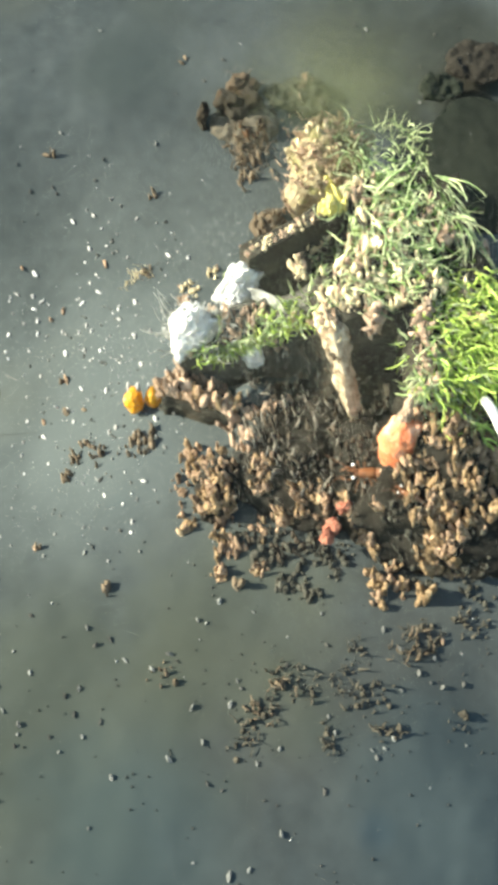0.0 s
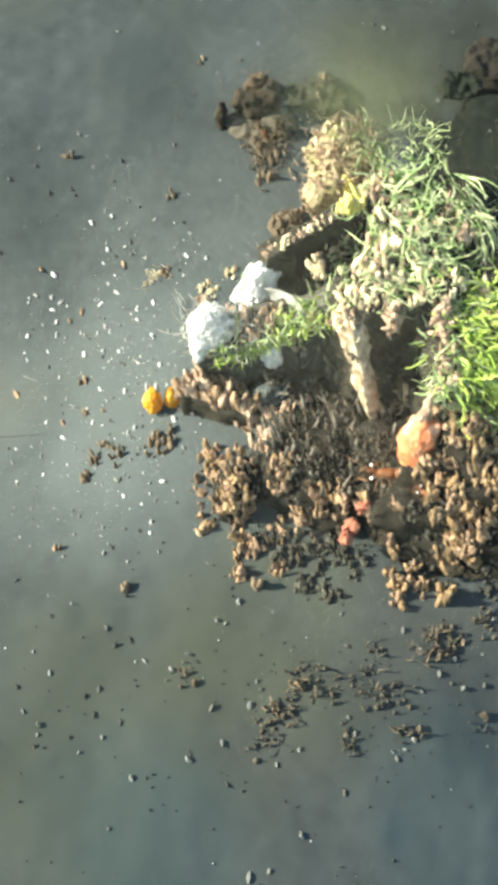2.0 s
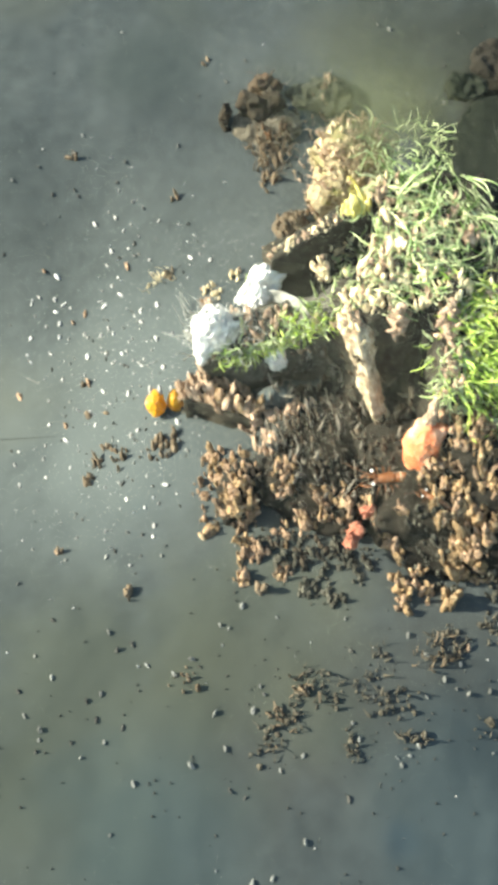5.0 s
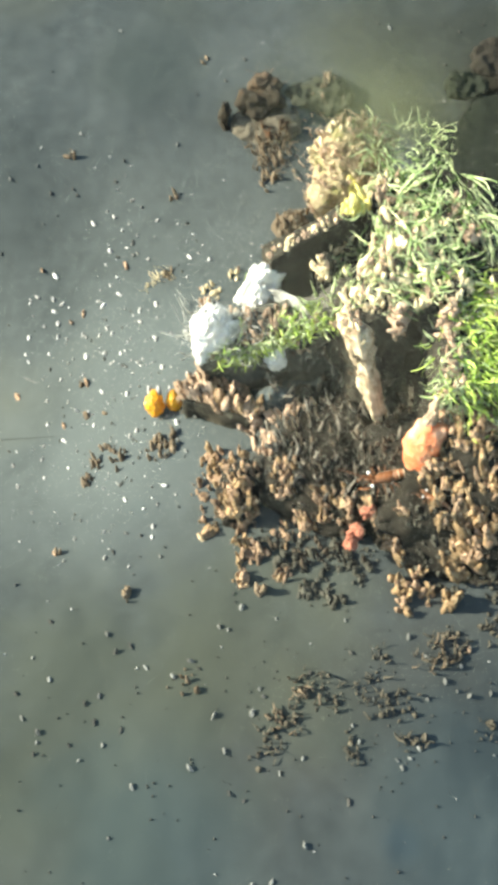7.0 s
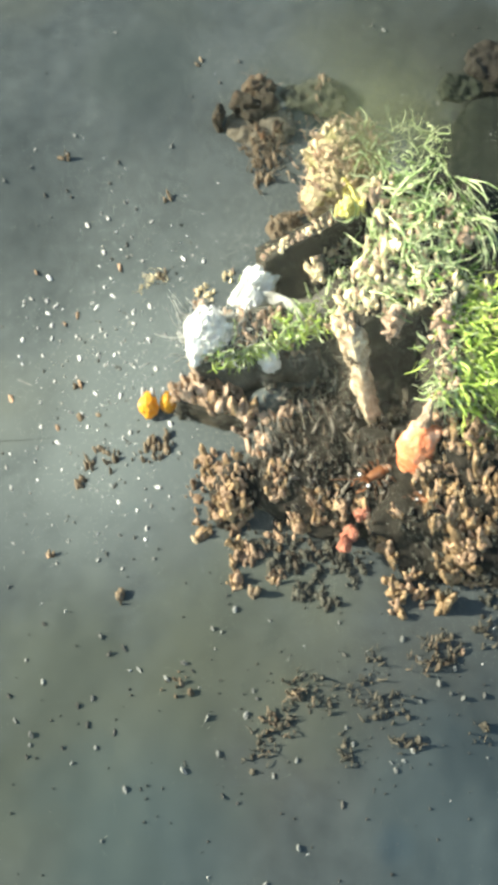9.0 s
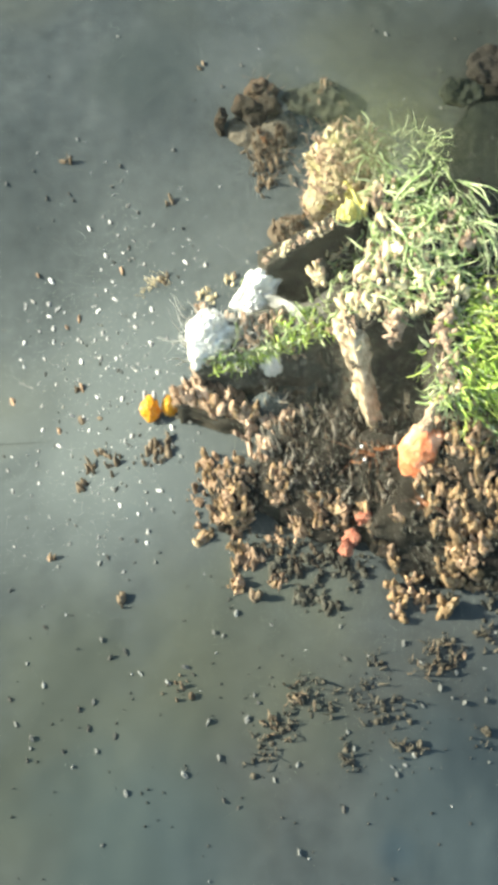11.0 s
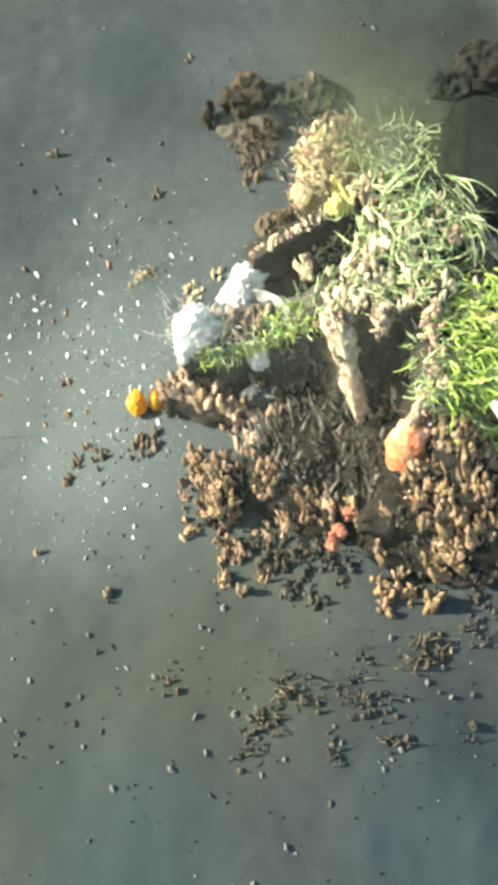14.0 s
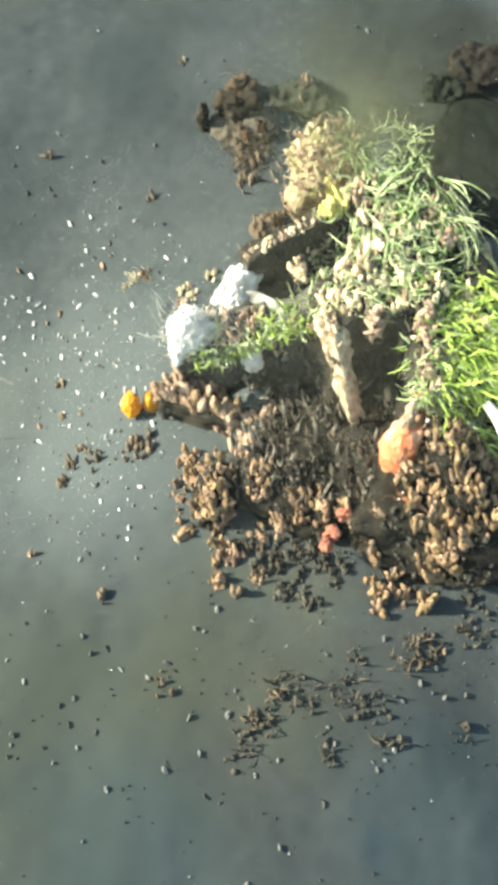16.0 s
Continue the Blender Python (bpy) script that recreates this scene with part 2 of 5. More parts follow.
# ---------------------------------------------------------------- rocks
def slab(name, a, b, back, foot=-0.01, lean=0.0, rough=0.006, seed=0, label="", material=STONE):
    """A rough block whose front upper edge runs from a to b; it reaches back and down to foot."""
    a, b = Vector(a), Vector(b)
    along = b - a
    flat = Vector((along.x, along.y, 0)).normalized()
    rear = Vector((-flat.y, flat.x, 0))
    bm = bmesh.new()
    bmesh.ops.create_cube(bm, size=1)
    bmesh.ops.subdivide_edges(bm, edges=bm.edges, cuts=13, use_grid_fill=True)
    for v in bm.verts:
        u, d, h = v.co.x + 0.5, v.co.y + 0.5, v.co.z + 0.5
        top = a + along * u
        base = Vector((top.x, top.y, foot))
        spread = (1 - h) * lean
        v.co = base.lerp(top, h) + rear * (d * back) - rear * spread * (1 - 2 * d) + flat * spread * (2 * u - 1)
    bmesh.ops.smooth_vert(bm, verts=bm.verts, factor=0.5, use_axis_x=True, use_axis_y=True, use_axis_z=True)
    ruffle(bm, rough, 0.035, rough * 0.4, 0.009, seed)
    return tagged(mesh_object(name, bm, material), label, "rock")


def mound(name, centre, rx, ry, height, rough=0.006, seed=0, label="", material=STONE, category="rock", power=2.0):
    bm = bmesh.new()
    bmesh.ops.create_icosphere(bm, subdivisions=5, radius=1)
    for v in bm.verts:
        v.co = Vector((v.co.x * rx, v.co.y * ry, math.copysign(abs(v.co.z) ** (2 / power), v.co.z) * height)) + Vector(centre)
    ruffle(bm, rough, 0.03, rough * 0.4, 0.008, seed)
    return tagged(mesh_object(name, bm, material), label, category)


ground = sea_floor()
RIDGE = slab("rock", (-0.0456, 0.0400, 0.0520), (0.0665, 0.0620, 0.0970), 0.026, seed=1, label="low dark rock ridge crusted with pale growth and green weed", material=SHELF)
BACK = slab("rock", (0.0072, 0.0982, 0.1000), (0.0847, 0.1375, 0.1150), 0.014, seed=2, label="dark angular rock with a white crusted end", rough=0.004)
MAIN = slab("rock", (0.0695, 0.0220, 0.1250), (0.1426, 0.0496, 0.1300), 0.050, seed=3, rough=0.009, label="large dark rock overgrown with green weed")
CREST = slab("rock", (0.0878, 0.0933, 0.1250), (0.1669, 0.0945, 0.1300), 0.065, seed=9, rough=0.009, label="rock crest hidden under green weed")
SIDE = slab("rock", (0.1286, -0.0220, 0.1180), (0.2025, 0.0012, 0.1180), 0.13, seed=4, rough=0.009, label="rock draped in bright green weed")
STUMP = mound("rock", (0.0770, 0.2350, 0.0000), 0.034, 0.032, 0.103, 0.009, 5, "upright rock stump covered in pale tan turf", power=3, material=TURF)
SADDLE = mound("rock", (0.1060, 0.1880, 0.0000), 0.030, 0.034, 0.082, 0.009, 71, "low turfy rock saddle between stump and crest", material=TURF)
MOUND = mound("rock", (0.1695, -0.0375, 0.0000), 0.105, 0.075, 0.055, 0.012, 6, "low rock mound covered in tan knobbly growth", material=SHADE_RUBBLE)
APRON = mound("rock", (0.0610, -0.0130, 0.0000), 0.070, 0.066, 0.025, 0.008, 7, "low rubble apron coloured dark for shade, with small knobs", material=SHADE_RUBBLE)
LEDGE = mound("rock", (-0.0169, -0.0462, 0.0000), 0.018, 0.028, 0.018, 0.007, 8, "small brown rock lump with knobs", material=SHADE_RUBBLE)
# flat sheet added for the soft shade there; its darkness is all colour
SHADE = mound("rock", (0.2220, 0.2853, 0.0000), 0.050, 0.082, 0.003, 0.0015, 10, "low dark sheet coloured as the shade behind the crest", material=SHADE_STONE)
FAR = [mound("rock", p, rx, ry, h, (0.006, 0.006, 0.006, 0.006, 0.006, 0.011, 0.011, 0.011, 0.011)[i], 11 + i, lab, material=m, power=2.0 if i < 5 else 3.5) for i, (p, rx, ry, h, m, lab) in enumerate((
    ((0.0058, 0.3287, 0.0000), 0.032, 0.026, 0.012, SILT_HAZE, "brown stone in a silt and haze tone behind the rock pile"),
    ((0.0556, 0.3659, 0.0000), 0.030, 0.026, 0.006, OLIVE, "olive-brown silted stone half buried"),
    ((0.1933, 0.3806, 0.0000), 0.022, 0.018, 0.006, SHADE_STONE, "dark stone half buried in silt"),
    ((0.2315, 0.4105, 0.0000), 0.032, 0.026, 0.007, SHADE_RUBBLE, "brown silted stone beside a dark stone"),
    ((0.0293, 0.2104, 0.0000), 0.016, 0.012, 0.010, BROWN, "small brown turfy stone against the rock pile"),
    ((-0.0325, 0.3300, 0.0000), 0.0065, 0.014, 0.028, MUDDY, "upright dark stone with a rusty side"),
    ((-0.0060, 0.3400, 0.0000), 0.013, 0.012, 0.026, MUDDY, "dark upright stone among silted stones"),
    ((0.0110, 0.3440, 0.0000), 0.012, 0.012, 0.030, MUDDY, "dark upright stone among silted stones"),
    ((0.0040, 0.3690, 0.0000), 0.012, 0.010, 0.020, RUST, "rusty brown stone behind dark stones")))]
# pale column on the corner of the main rock
def column(a, b, r0, r1, seed, material, label):
    a, b = Vector(a), Vector(b)
    bm = bmesh.new()
    bmesh.ops.create_cone(bm, segments=48, radius1=r0, radius2=r1, depth=1, cap_ends=True)
    bmesh.ops.subdivide_edges(bm, edges=[e for e in bm.edges if abs(e.verts[0].co.z - e.verts[1].co.z) > 0.5], cuts=30)
    m = Matrix.Translation((a + b) / 2) @ (b - a).to_track_quat("Z", "Y").to_matrix().to_4x4() @ Matrix.Diagonal((1, 1, (b - a).length, 1))
    bmesh.ops.transform(bm, matrix=m, verts=bm.verts)
    bm.normal_update()
    along = (b - a).normalized()
    for v in bm.verts:
        q = v.co - along * (v.co.dot(along) * 0.93)
        v.co += v.normal * (0.0042 * noise.fractal(q / 0.008 + Vector((seed, 0, 0)), 0.8, 2.0, 4) + 0.0030 * noise.noise(v.co / 0.013) + 0.0022 * noise.noise(v.co / 0.0045) + 0.0018 * noise.noise(q / 0.0024))
    return tagged(mesh_object("rock_column", bm, material), label, "rock")


COLUMN = column((0.0905, 0.0032, 0.0280), (0.0635, 0.0215, 0.1270), 0.0058, 0.0086, 3, BARK, "pale streaked column down the corner of the rock")
HUMP = mound("rock", (0.1480, -0.0320, 0.0460), 0.029, 0.028, 0.042, 0.006, 51, "rounded top of the tan growth mound", material=SHADE_RUBBLE)
SKIRT = mound("rock", (0.1500, -0.0868, 0.0000), 0.046, 0.026, 0.005, 0.006, 41, "low dark turfy rock in front of the mound", material=SHADE_RUBBLE)
PILE = mound("rock", (0.0486, 0.1010, 0.0700), 0.0075, 0.0075, 0.036, 0.003, 31, "small upright rock knob before the dark hollow")
DRIFT = mound("rock", (0.0120, 0.0270, 0.0000), 0.018, 0.009, 0.038, 0.004, 81, "low rock ledge dusted with grey silt", material=SILT)
SILL = slab("rock", (-0.0600, 0.0260, 0.0200), (-0.0080, 0.0090, 0.0160), 0.016, rough=0.004, seed=61, label="low dark rock sill fringed with tan knobs")
SUPPORT = [ground, DRIFT, SILL, RIDGE, BACK, MAIN, CREST, SIDE, STUMP, SADDLE, MOUND, APRON, LEDGE, SHADE, COLUMN, PILE, SKIRT, HUMP, *FAR]

# ==== growth
def tree_of(obs):
    verts, faces = [], []
    for ob in obs:
        base = len(verts)
        verts += [v.co.copy() for v in ob.data.vertices]
        faces += [tuple(base + i for i in p.vertices) for p in ob.data.polygons]
    return BVHTree.FromPolygons(verts, faces)


SKIN = tree_of(SUPPORT)
UP = Vector((0, 0, 1))
SIDE_RISE = Vector((-0.0044, -0.0119, 0.0180))
chance = random.Random(11)


def knob_mesh(name, seed, material, lobes=1.0, stretch=1.0):
    """One craggy knob of growth about 1 long, its foot at the origin."""
    r = random.Random(seed)
    bm = bmesh.new()
    bmesh.ops.create_icosphere(bm, subdivisions=3 if lobes > 1.5 else 2, radius=0.5)
    wide, deep = r.uniform(0.36, 0.66), r.uniform(0.36, 0.66)
    shift = Vector((seed * 2.3, seed * 0.7, 0))
    for v in bm.verts:
        d = v.co.normalized()
        k = 1 + 0.50 * noise.noise(d * lobes + shift) + 0.40 * noise.noise(d * lobes * 2.6 + shift) - 0.42 * abs(noise.noise(d * 4.6 + shift))
        k *= 1 + 0.5 * d.z * d.z * (1 - d.z * d.z)
        taper = 1.0 - 0.12 * d.z
        v.co = Vector((v.co.x * wide * k * taper, v.co.y * deep * k * taper, v.co.z * stretch * k + 0.36))
    me = bpy.data.meshes.new(name)
    bm.to_mesh(me)
    bm.free()
    me.polygons.foreach_set("use_smooth", [True] * len(me.polygons))
    me.materials.append(material)
    return me


def knob_set(material, seed):
    return [knob_mesh("knob", seed + i, material, (1.2, 2.2, 1.0, 1.4, 2.6, 1.3, 1.1)[i], 1.05 + 0.20 * (i % 4)) for i in range(7)]


KNOBS = {m.name: knob_set(m, 10 * i) for i, m in enumerate((TAN, PALE, BROWN, DARK, FAWN, YELLOW, PINK, RUST, OLIVE, OCHRE, SILT_HAZE, SHADE_BROWN))}


def crust_mesh(seed, material):
    """A craggy fused pad of growth about 2 wide and 1 high."""
    bm = bmesh.new()
    bmesh.ops.create_icosphere(bm, subdivisions=4, radius=1)
    shift = Vector((seed * 1.7, seed * 0.9, 3))
    for v in bm.verts:
        d = v.co.normalized()
        k = 1 + 0.50 * noise.noise(d * 1.6 + shift) + 0.34 * noise.noise(d * 3.6 + shift) - 0.34 * abs(noise.noise(d * 6.5 + shift)) + 0.12 * noise.noise(d * 13 + shift)
        v.co = Vector((d.x * k, d.y * k, d.z * k * 0.8))
    me = bpy.data.meshes.new("crust")
    bm.to_mesh(me)
    bm.free()
    me.polygons.foreach_set("use_smooth", [True] * len(me.polygons))
    me.materials.append(material)
    return me


CRUSTS = {m.name: [crust_mesh(5 * j + i, m) for i in range(4)] for j, m in enumerate((TAN, PALE, OCHRE))}


def turned(direction, spin):
    return direction.to_track_quat("Z", "Y").to_matrix().to_4x4() @ Matrix.Rotation(spin, 4, "Z")


def cluster(at, count, spread, size, material, label, group, squash=1.0):
    """A clump of knobs sitting on whatever lies nearest; each knob is a part."""
    at = Vector(at)
    foot, normal, _, _ = SKIN.find_nearest(at)
    kind = "crust_clump" if material is PALE else "turf_clump" if material in (SHADE_BROWN, DARK, SILT_HAZE, BROWN, RUST) else "growth_clump"
    thing = tagged(new(kind), label, "marine growth", group)
    thing.location = foot
    side = normal.orthogonal().normalized()
    other = normal.cross(side)
    stub = 0.25 if group.startswith("fawn turf") else 1.0
    count, size = round(count * (1.4 if group.startswith("mound") else 1.25)), size * 0.86
    for k in range(count):
        q = foot + side * chance.gauss(0, spread * 0.55) + other * chance.gauss(0, spread * 0.55) + normal * 0.002
        place, n, _, _ = SKIN.find_nearest(q)
        n = (n * 0.35 + UP * 0.6 + Vector((chance.uniform(-0.6, 0.3), chance.uniform(0.05, 0.95) * stub, 0))).normalized()
        pick = material if material not in (TAN, PALE) or chance.random() < (0.5 if material is TAN else 0.7) else (OCHRE if material is TAN else FAWN)
        ob = new("knob", chance.choice(KNOBS[pick.name]))
        ob.parent = thing
        s = size * chance.choice((0.45, 0.6, 0.75, 0.9, 1.05, 1.25, 1.6))
        ob.matrix_local = Matrix.Translation(place - foot - n * s * 0.1) @ turned(n, chance.uniform(0, 6.28)) @ Matrix.Diagonal((s, s, s * chance.uniform(0.85, 1.5) * squash, 1))
    if material in (TAN, PALE) and not group.startswith("fawn turf"):
        for k in range(2 if group.startswith("mound") else 1):
            ob = new("crust", chance.choice(CRUSTS[(material if chance.random() < 0.6 or material is PALE else OCHRE).name]))
            ob.parent = thing
            q = side * chance.gauss(0, spread * 0.4) + other * chance.gauss(0, spread * 0.4)
            s = min(0.009, spread * chance.uniform(0.45, 0.7)) * (0.85 if material is TAN else 0.7)
            ob.matrix_local = Matrix.Translation(q) @ turned((normal + UP * 0.6).normalized(), chance.uniform(0, 6.28)) @ Matrix.Diagonal((s, s * chance.uniform(0.7, 1.1), s * chance.uniform(0.8, 1.2), 1))
    return thing


def clusters(rows, material, label, group):
    for at, count, spread, size in rows:
        cluster(at, count, spread, size, material, label, group, 0.5 if material in (SILT_HAZE, DARK) else 1.0)


def pendant(at, count, label):
    """A few knobs crowded on a short stub that juts from the nearest rock."""
    at = Vector(at)
    foot, normal, _, _ = SKIN.find_nearest(at)
    thing = tagged(new("growth_clump"), label, "marine growth", "hanging knobs")
    thing.location = foot
    bm = bmesh.new()
    tube(bm, [(0, 0, 0), (at - foot) * 0.6, at - foot], [0.0035, 0.0032, 0.0025], 10)
    ruffle(bm, 0.0012, 0.006, 0.0005, 0.002, at.x * 100)
    part("stub", bm, FAWN, thing)
    for k in range(count):
        ob = new("knob", chance.choice(KNOBS["fawn_growth"]))
        ob.parent = thing
        n = Vector((chance.uniform(-0.8, 0.2), chance.uniform(-0.9, 0.0), chance.uniform(-0.4, 0.8))).normalized()
        s = chance.uniform(0.006, 0.0095)
        ob.matrix_local = Matrix.Translation(at - foot + Vector((chance.gauss(0, 0.002), 0, chance.gauss(0, 0.002)))) @ turned(n, chance.uniform(0, 6.28)) @ Matrix.Diagonal((s, s, s, 1))
    return thing


# crust along the back rock's upper edge and hanging from it
for k in range(9):
    u = k / 8
    cluster((0.0070 + 0.066 * u, 0.1040 + 0.034 * u, 0.1005 + 0.013 * u), 9, 0.006, 0.0044, PALE if k % 3 else FAWN,
            "pale knobbly crust along a dark rock edge", "pale crust clumps", 0.5)
clusters([((0.0454, 0.0965, 0.0953), 9, 0.007, 0.006), ((0.0480, 0.0930, 0.0844), 9, 0.007, 0.006), ((0.0445, 0.0953, 0.0885), 8, 0.006, 0.006),
          ((0.0605, 0.1266, 0.0743), 8, 0.008, 0.0055), ((-0.0224, 0.1636, -0.0046), 6, 0.006, 0.005), ((-0.0393, 0.1482, -0.0080), 8, 0.010, 0.005), ((-0.0052, 0.1297, -0.0009), 6, 0.006, 0.005)],
         PALE, "pale knobs before a dark rock hollow", "pale crust clumps")
clusters([((0.0742, 0.0638, 0.1240), 12, 0.011, 0.0052), ((0.0837, 0.0635, 0.1297), 12, 0.011, 0.0052), ((0.0677, 0.0520, 0.1233), 12, 0.011, 0.0052), ((0.0793, 0.0509, 0.1281), 12, 0.011, 0.0052),
          ((0.0938, 0.0558, 0.1248), 12, 0.011, 0.0055), ((0.0614, 0.0371, 0.1203), 11, 0.009, 0.0052), ((0.1058, 0.0536, 0.1245), 12, 0.011, 0.0055), ((0.1188, 0.0465, 0.1276), 12, 0.010, 0.0055),
          ((0.0709, 0.0380, 0.1260), 10, 0.009, 0.0052), ((0.0848, 0.0400, 0.1266), 9, 0.010, 0.0052), ((0.1292, 0.0426, 0.1229), 9, 0.009, 0.0055), ((0.1360, 0.0422, 0.1302), 8, 0.008, 0.0055), ((0.0594, 0.0464, 0.1243), 8, 0.007, 0.0052), ((0.1423, 0.0488, 0.1311), 8, 0.008, 0.0055), ((0.1126, 0.0403, 0.1262), 8, 0.008, 0.0055)],
         PALE, "pale knobbly crust on the rock's brow", "pale crust clumps")
clusters([((0.0492, 0.2321, 0.0617), 14, 0.012, 0.0046), ((0.0680, 0.2359, 0.1002), 12, 0.011, 0.0044), ((0.0668, 0.2197, 0.0752), 14, 0.013, 0.0046), ((0.0744, 0.2102, 0.0622), 12, 0.012, 0.0046), ((0.0970, 0.2224, 0.0519), 10, 0.010, 0.0046)],
         PALE, "fawn turf knobs covering the rock stump", "fawn turf clumps")
clusters([((0.0562, 0.2468, 0.0727), 14, 0.012, 0.0046), ((0.0797, 0.2256, 0.0918), 14, 0.012, 0.0046), ((0.0874, 0.2174, 0.0778), 12, 0.012, 0.0046), ((0.0565, 0.2154, 0.0494), 12, 0.011, 0.0046), ((0.0538, 0.2235, 0.0146), 8, 0.009, 0.005)],
         FAWN, "fawn turf knobs covering the rock stump", "fawn turf clumps")
for k in range(11):
    x, y = 0.050 + 0.0052 * k + chance.gauss(0, 0.002), 0.216 + 0.008 * (k % 4) + chance.gauss(0, 0.002)
    top = SKIN.ray_cast(Vector((x, y, 0.3)), Vector((0, 0, -1)))[0]
    cluster(top, 7, 0.008, chance.choice((0.005, 0.006, 0.007)), (PALE, FAWN, PALE, BROWN)[k % 4], "speckled fawn turf knobs on the stump's brow", "fawn turf clumps")
clusters([((0.0771, 0.2093, 0.0563), 12, 0.009, 0.006), ((0.0677, 0.1340, 0.1127), 10, 0.008, 0.006), ((0.0774, 0.1398, 0.1122), 10, 0.008, 0.006), ((0.0862, 0.2129, 0.0452), 12, 0.009, 0.006), ((0.0923, 0.2181, 0.0498), 6, 0.007, 0.005)],
         YELLOW, "yellowish knobbly growth on the stump", "yellow growth clumps")
clusters([((0.0901, 0.1340, 0.1236), 5, 0.006, 0.0065), ((0.1015, 0.1446, 0.1206), 5, 0.006, 0.0065), ((0.0996, 0.1158, 0.1230), 5, 0.006, 0.0065), ((0.1009, 0.0356, 0.1155), 6, 0.005, 0.0065),
          ((0.1001, 0.0298, 0.1085), 5, 0.004, 0.006), ((0.1367, 0.0423, 0.1000), 6, 0.006, 0.0075), ((0.1340, 0.0261, 0.1009), 6, 0.006, 0.0075), ((0.1552, 0.0960, 0.1281), 6, 0.007, 0.006)],
         FAWN, "rounded fawn knobs among the green weed", "fawn knobs")
clusters([((0.1494, 0.0949, 0.1130), 6, 0.007, 0.006), ((0.1125, 0.0795, 0.1329), 6, 0.008, 0.006), ((0.0917, 0.0964, 0.1077), 7, 0.008, 0.006), ((0.0852, 0.1149, 0.0976), 6, 0.006, 0.007),
          ((0.2098, 0.1814, 0.0014), 8, 0.007, 0.0075), ((0.1660, 0.0307, 0.1012), 6, 0.008, 0.006), ((0.1435, 0.0101, 0.1035), 6, 0.008, 0.006), ((0.0326, 0.0610, 0.0412), 5, 0.005, 0.006)],
         FAWN, "rounded fawn knobs among the green weed", "fawn knobs")
clusters([((0.0883, 0.1437, 0.1249), 4, 0.008, 0.0064), ((0.0936, 0.1228, 0.1242), 4, 0.008, 0.0064), ((0.1032, 0.0983, 0.1187), 4, 0.008, 0.0068), ((0.1120, 0.0724, 0.1325), 4, 0.008, 0.0068),
          ((0.1245, 0.0720, 0.1296), 4, 0.008, 0.0068), ((0.1465, 0.0955, 0.1055), 4, 0.008, 0.0068), ((0.1581, 0.0936, 0.0977), 4, 0.008, 0.0068), ((0.1165, 0.1188, 0.1225), 3, 0.008, 0.0064),
          ((0.1322, 0.1111, 0.1255), 2, 0.008, 0.0064), ((0.1018, 0.1538, 0.1227), 4, 0.010, 0.0068), ((0.1137, 0.1380, 0.1220), 4, 0.010, 0.0068), ((0.1074, 0.1063, 0.1218), 5, 0.010, 0.0068),
          ((0.1230, 0.1021, 0.1269), 5, 0.010, 0.0068)],
         PALE, "pale knobs showing through the green weed", "pale crust clumps")
clusters([((0.1361, 0.0974, 0.1198), 4, 0.010, 0.0068), ((0.0997, 0.0641, 0.1302), 5, 0.010, 0.0068), ((0.1153, 0.0589, 0.1307), 5, 0.010, 0.0068), ((0.1311, 0.0584, 0.1314), 4, 0.010, 0.0068),
          ((0.1508, 0.0829, 0.0982), 4, 0.010, 0.0068), ((0.0931, 0.0852, 0.1288), 4, 0.010, 0.0068), ((0.1628, 0.0474, 0.1054), 2, 0.010, 0.0068), ((0.1720, 0.0271, 0.0994), 2, 0.010, 0.0068),
          ((0.1542, 0.0282, 0.0977), 2, 0.010, 0.0068), ((0.1389, 0.0015, 0.1023), 4, 0.010, 0.0068), ((0.1508, -0.0041, 0.0884), 4, 0.010, 0.0068), ((0.1640, 0.0079, 0.0995), 2, 0.010, 0.0068)],
         PALE, "pale knobs showing through the green weed", "pale crust clumps")
clusters([((-0.0005, 0.1358, -0.0013), 7, 0.007, 0.0055), ((0.0067, 0.0984, 0.0436), 7, 0.007, 0.0055), ((-0.0076, 0.1281, -0.0011), 7, 0.007, 0.0055), ((0.0124, 0.0725, 0.0730), 7, 0.007, 0.0055),
          ((-0.0195, 0.1224, -0.0029), 7, 0.008, 0.006), ((-0.0069, 0.0649, 0.0690), 8, 0.008, 0.006), ((0.0038, 0.0613, 0.0704), 8, 0.008, 0.006), ((-0.0132, 0.0517, 0.0657), 8, 0.008, 0.006)],
         FAWN, "fawn knobs over the ridge top", "fawn knobs")
clusters([((-0.0004, 0.0524, 0.0685), 8, 0.008, 0.006), ((0.0167, 0.0636, 0.0709), 8, 0.008, 0.006), ((-0.0391, 0.0413, 0.0543), 8, 0.008, 0.006), ((0.0255, 0.0560, 0.0592), 6, 0.006, 0.007),
          ((0.0418, 0.0577, 0.0795), 7, 0.007, 0.006), ((-0.0464, 0.1361, -0.0100), 5, 0.008, 0.006), ((-0.0460, 0.0549, 0.0530), 6, 0.006, 0.006), ((0.0579, 0.0494, 0.0881), 7, 0.007, 0.006)],
         FAWN, "fawn knobs over the ridge top", "fawn knobs")
clusters([((0.0575, 0.0235, 0.1274), 8, 0.006, 0.0045), ((0.0641, 0.0204, 0.1274), 8, 0.006, 0.0045), ((0.0668, 0.0132, 0.1242), 3, 0.005, 0.004)],
         PALE, "pale crust knobs on the streaked column", "pale crust clumps")
